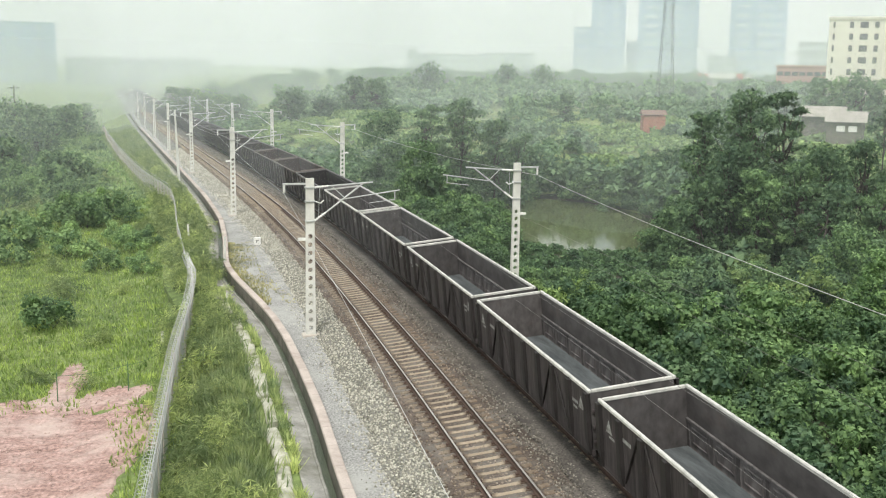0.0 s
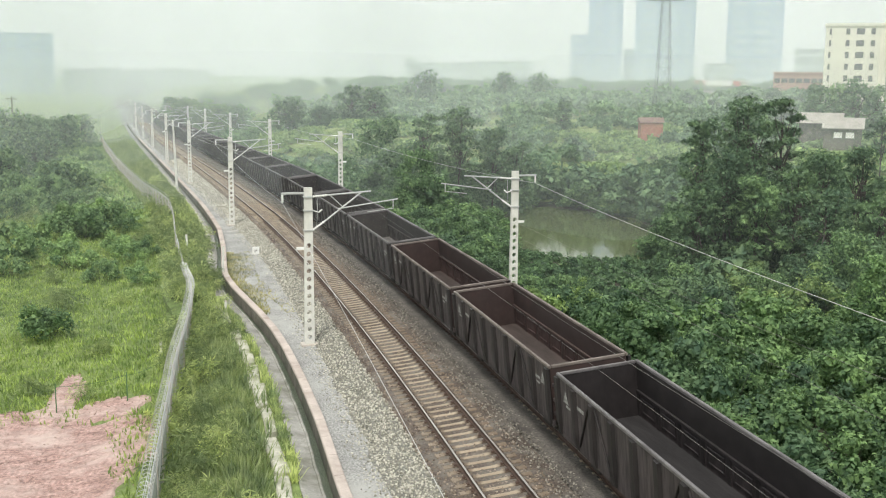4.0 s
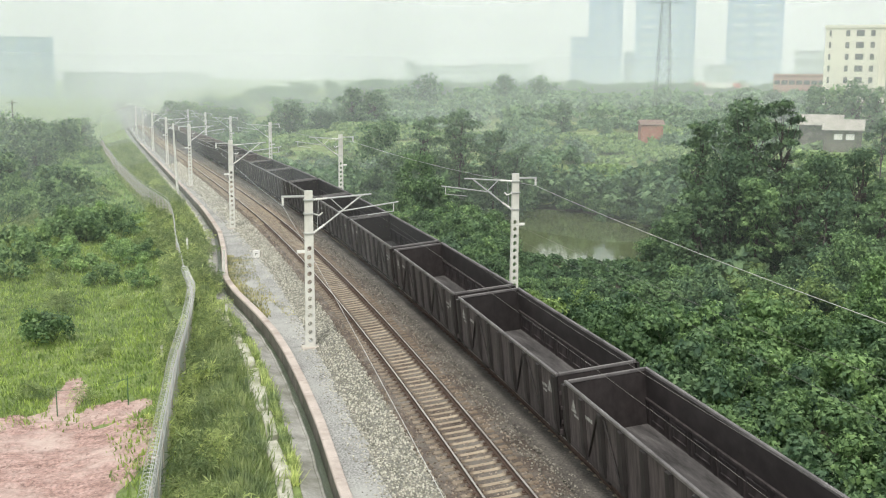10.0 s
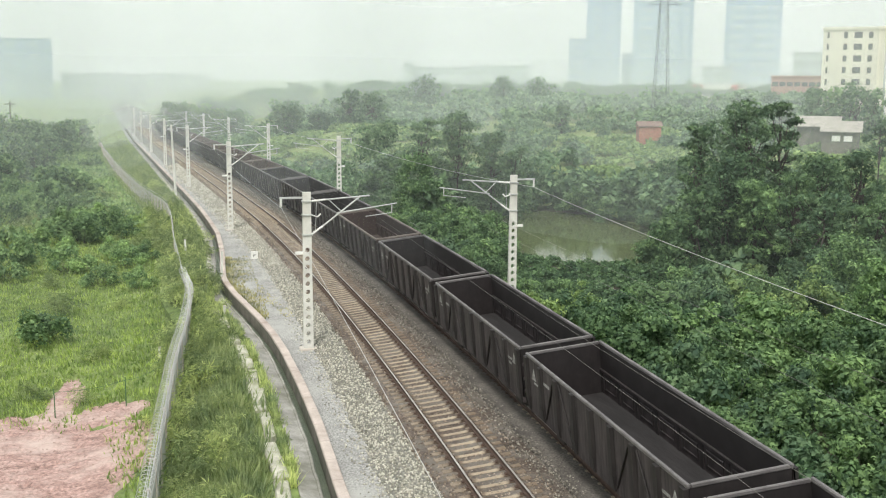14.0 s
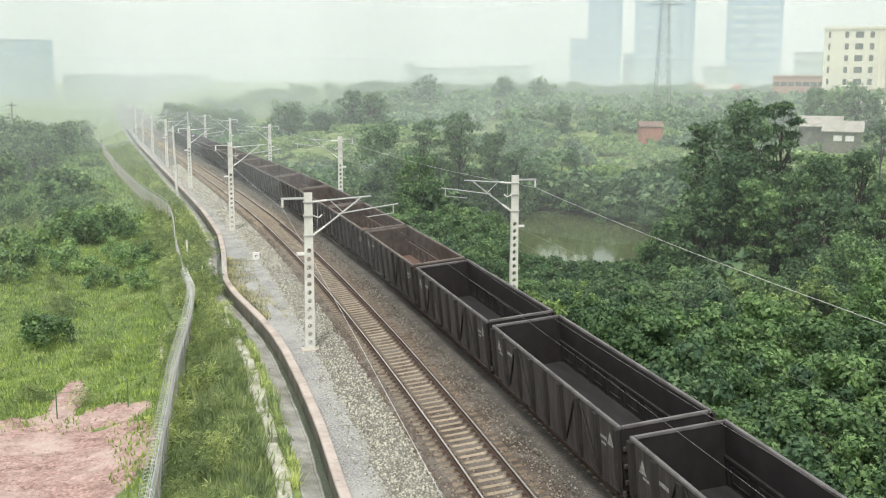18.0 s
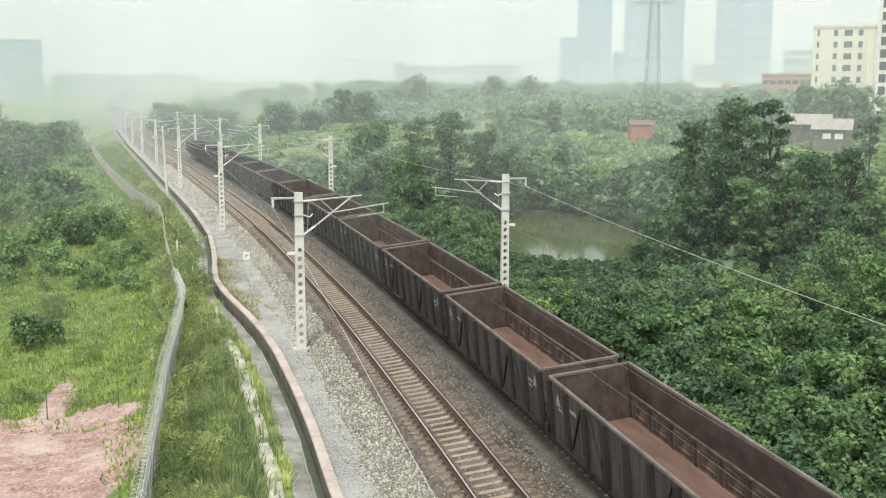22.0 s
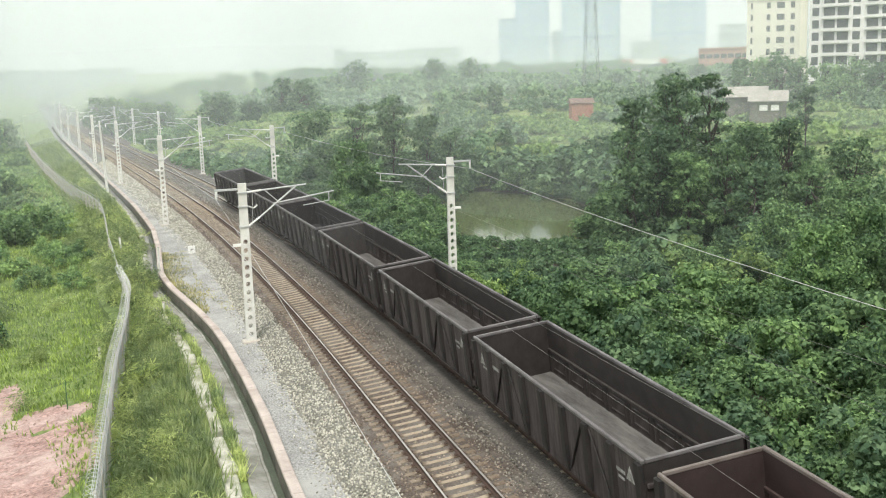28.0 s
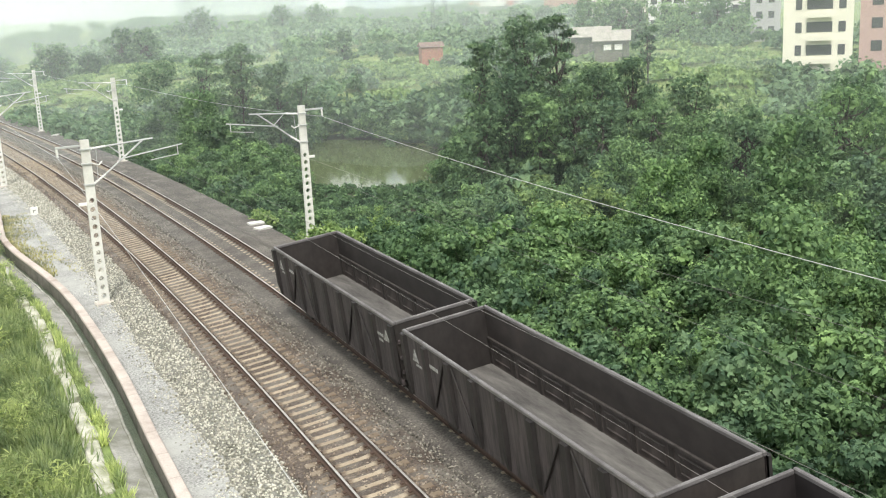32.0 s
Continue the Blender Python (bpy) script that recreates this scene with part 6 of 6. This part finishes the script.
def build_pylon():
    x, y = aim(23.0, 300)
    root = tagged(new("power_pylon"), "slender steel lattice power pylon in the haze", "pylon")
    root.matrix_basis = pose(x, y, ground_z(x, y), 0, 0, -12)
    H, w0, w1 = 46.0, 2.2, 0.55
    def corner(i, z):
        w = w0 + (w1 - w0) * z / H
        return Vector((w * (-1, 1, 1, -1)[i], w * (-1, -1, 1, 1)[i], z))
    for i in range(4):
        bm = bmesh.new()
        rod(bm, corner(i, 0), corner(i, H), 0.085, 0.06, 4)
        part("leg", bm, M["pylon"], root)
    n = 16
    for i in range(4):
        bm = bmesh.new()
        for k in range(n):
            z0, z1 = H * k / n, H * (k + 1) / n
            rod(bm, corner(i, z0), corner((i + 1) % 4, z1), 0.03, seg=4)
            rod(bm, corner((i + 1) % 4, z0), corner(i, z1), 0.03, seg=4)
            rod(bm, corner(i, z1), corner((i + 1) % 4, z1), 0.03, seg=4)
        part("lattice", bm, M["pylon"], root)
    for z in (32.5, 38, 43):
        bm = bmesh.new()
        rod(bm, (-5, 0, z), (5, 0, z), 0.09, seg=4)
        rod(bm, (-5, 0, z), (0, 0, z + 1.6), 0.06, seg=4)
        rod(bm, (5, 0, z), (0, 0, z + 1.6), 0.06, seg=4)
        part("crossarm", bm, M["pylon"], root)


build_pylon()


def build_far_pole():
    x, y = aim(-11.0, 330)
    root = tagged(new("utility_pole"), "dark wooden utility pole with crossarm above the woods", "pole")
    root.matrix_basis = pose(x, y, ground_z(x, y), 0, 0, 0)
    bm = bmesh.new()
    rod(bm, (0, 0, -1), (0, 0, 10.5), 0.28, 0.2, 8)
    part("shaft", bm, M["bark"], root)
    bm = bmesh.new()
    rod(bm, (-1.6, 0, 9.6), (1.6, 0, 9.6), 0.14, seg=6)
    part("crossarm", bm, M["bark"], root)


build_far_pole()


# ---- haze: thin mist sheets standing in the air, one behind the other ----
def mist(dens, z0, z1, low, x0=None, x1=None):
    """White scattering air; dens below z0 thins out to low at z1, and from x0 to x1 to nothing."""
    m, n, l, b = material("airborne_mist")
    n.remove(b)
    tr, di, tl = n.new("ShaderNodeBsdfTransparent"), n.new("ShaderNodeBsdfDiffuse"), n.new("ShaderNodeBsdfTranslucent")
    for sh in (di, tl):
        sh.inputs[0].default_value = (0.90, 0.966, 1.0, 1)
    half, x = n.new("ShaderNodeMixShader"), n.new("ShaderNodeMixShader")
    l.new(di.outputs[0], half.inputs[1])
    l.new(tl.outputs[0], half.inputs[2])
    tc, sp, mr = n.new("ShaderNodeTexCoord"), n.new("ShaderNodeSeparateXYZ"), n.new("ShaderNodeMapRange")
    l.new(tc.outputs["Object"], sp.inputs[0])
    l.new(sp.outputs[2], mr.inputs[0])
    mr.inputs[1].default_value, mr.inputs[2].default_value, mr.inputs[3].default_value, mr.inputs[4].default_value = z0, z1, dens, low
    fac = mr.outputs[0]
    if x0 is not None:
        side, both = n.new("ShaderNodeMapRange"), n.new("ShaderNodeMath")
        l.new(sp.outputs[0], side.inputs[0])
        side.inputs[1].default_value, side.inputs[2].default_value, side.inputs[3].default_value, side.inputs[4].default_value = x0, x1, 1.0, 0.0
        both.operation = "MULTIPLY"
        l.new(fac, both.inputs[0])
        l.new(side.outputs[0], both.inputs[1])
        fac = both.outputs[0]
        left, again = n.new("ShaderNodeMapRange"), n.new("ShaderNodeMath")
        l.new(sp.outputs[0], left.inputs[0])
        left.inputs[1].default_value, left.inputs[2].default_value, left.inputs[3].default_value, left.inputs[4].default_value = x0 * 1.9, x0 * 1.1, 0.25, 1.0
        again.operation = "MULTIPLY"
        l.new(fac, again.inputs[0])
        l.new(left.outputs[0], again.inputs[1])
        fac = again.outputs[0]
    l.new(fac, x.inputs[0])
    l.new(tr.outputs[0], x.inputs[1])
    l.new(half.outputs[0], x.inputs[2])
    l.new(x.outputs[0], n["Material Output"].inputs[0])
    return m


def build_haze():
    N = 40
    for d, dens, az0, az1, top in ((66, 0.03, -30, 70, 80), (112, 0.10, -30, 70, 95), (180, 0.13, -30, 70, 120), (285, 0.20, -30, 70, 156), (420, 0.28, -30, 70, 208), (640, 0.38, -30, 70, 296), (860, 0.42, -30, 70, 30),
                                   (350, 0.32, -25, 0, 15)):
        if top == 30:
            m = mist(dens, 7, 29, 0.0)
        elif top < 20:
            m = mist(dens, 1.0, top - 1.5, 0.0, aim(-5, d)[0], aim(az1, d)[0])
        else:
            m = mist(dens, 6 + d * 0.02, 30 + d * 0.12, dens * 0.3)
        verts = []
        for i in range(N + 1):
            az = az0 + (az1 - az0) * i / N
            xx, yy = aim(az, d * (1 + 0.06 * math.sin(i * 0.9 + d)))
            verts += [(xx, yy, -6), (xx, yy, top)]
        faces = [(2 * i, 2 * i + 2, 2 * i + 3, 2 * i + 1) for i in range(N)]
        tagged(new("haze", grid_mesh("haze", verts, faces, m, True)), "thin white sheet of summer haze in the air", "haze", kind="stuff")


build_haze()


# ---- sleepers ----
def sleeper_mesh():
    bm = bmesh.new()
    prof = [(-1.3, 0.13, 0.0), (-0.75, 0.115, 0.0), (-0.25, 0.10, -0.035), (0.25, 0.10, -0.035), (0.75, 0.115, 0.0), (1.3, 0.13, 0.0)]
    rings = []
    for x, w, z in prof:
        rings.append([bm.verts.new(v) for v in ((x, -w - 0.03, -0.16), (x, -w, z), (x, w, z), (x, w + 0.03, -0.16))])
    for a, b in zip(rings, rings[1:]):
        for i in range(3):
            bm.faces.new((a[i], b[i], b[i + 1], a[i + 1]))
    bm.faces.new(rings[0][::-1])
    bm.faces.new(rings[-1])
    for x in (-GAUGE / 2, GAUGE / 2):
        for side in (-1, 1):
            box(bm, (x + side * 0.13 - 0.045, -0.06, -0.01), (x + side * 0.13 + 0.045, 0.06, 0.045))
    bmesh.ops.recalc_face_normals(bm, faces=bm.faces)
    for f in bm.faces:
        if len(f.verts) == 4 and f.calc_area() < 0.02:
            f.material_index = 1
    me = bpy.data.meshes.new("sleeper")
    bm.to_mesh(me)
    bm.free()
    me.materials.append(M["sleeper"])
    me.materials.append(M["rail"])
    return me


def dark_seat_sleeper():
    """Sleeper concrete that turns dark brown, with uneven edges, round the two rail seats."""
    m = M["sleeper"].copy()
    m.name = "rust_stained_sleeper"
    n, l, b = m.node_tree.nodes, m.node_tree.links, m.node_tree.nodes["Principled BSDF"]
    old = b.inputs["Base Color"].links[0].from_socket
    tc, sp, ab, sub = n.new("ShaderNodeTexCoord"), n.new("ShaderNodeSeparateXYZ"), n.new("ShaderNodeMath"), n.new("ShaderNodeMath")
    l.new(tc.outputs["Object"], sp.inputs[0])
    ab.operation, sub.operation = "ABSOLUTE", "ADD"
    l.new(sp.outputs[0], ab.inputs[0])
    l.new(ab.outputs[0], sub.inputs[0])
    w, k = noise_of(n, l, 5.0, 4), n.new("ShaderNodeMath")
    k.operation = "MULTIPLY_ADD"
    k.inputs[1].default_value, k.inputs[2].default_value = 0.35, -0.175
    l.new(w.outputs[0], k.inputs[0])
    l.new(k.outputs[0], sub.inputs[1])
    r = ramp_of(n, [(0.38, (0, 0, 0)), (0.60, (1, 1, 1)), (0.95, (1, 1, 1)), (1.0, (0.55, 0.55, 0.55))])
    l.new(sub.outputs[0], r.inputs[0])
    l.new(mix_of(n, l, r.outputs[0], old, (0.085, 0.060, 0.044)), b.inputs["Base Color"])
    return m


def build_sleepers():
    me = sleeper_mesh()
    me.materials[0] = dark_seat_sleeper()
    src = np.array([v.co for v in me.vertices])
    polys = [tuple(p.vertices) for p in me.polygons]
    for off, name, s_near, s_far in ((0.0, "near_track_sleepers", 10.0, 96.0), (FAR_OFF, "far_track_sleepers", 40.0, 76.0)):
        root = tagged(new(name), "row of dusty tan concrete sleepers under the rails", "sleepers", kind="structure")
        verts, faces = [], []
        for i in range(int(-60 / 0.575), int(420 / 0.575)):
            s = i * 0.575
            m = rail_pose(s, off, -0.185)
            if s_near < s < s_far:
                shared("sleeper", me, root, m)
            else:
                b = len(verts)
                verts += [tuple(m @ Vector(v)) for v in src]
                faces += [tuple(b + k for k in p) for p in polys]
        ob = new("distant_sleepers", grid_mesh("distant_sleepers", verts, faces, M["sleeper"]))
        ob.parent = root
        ob["kind"] = "stuff"


build_sleepers()
motions()
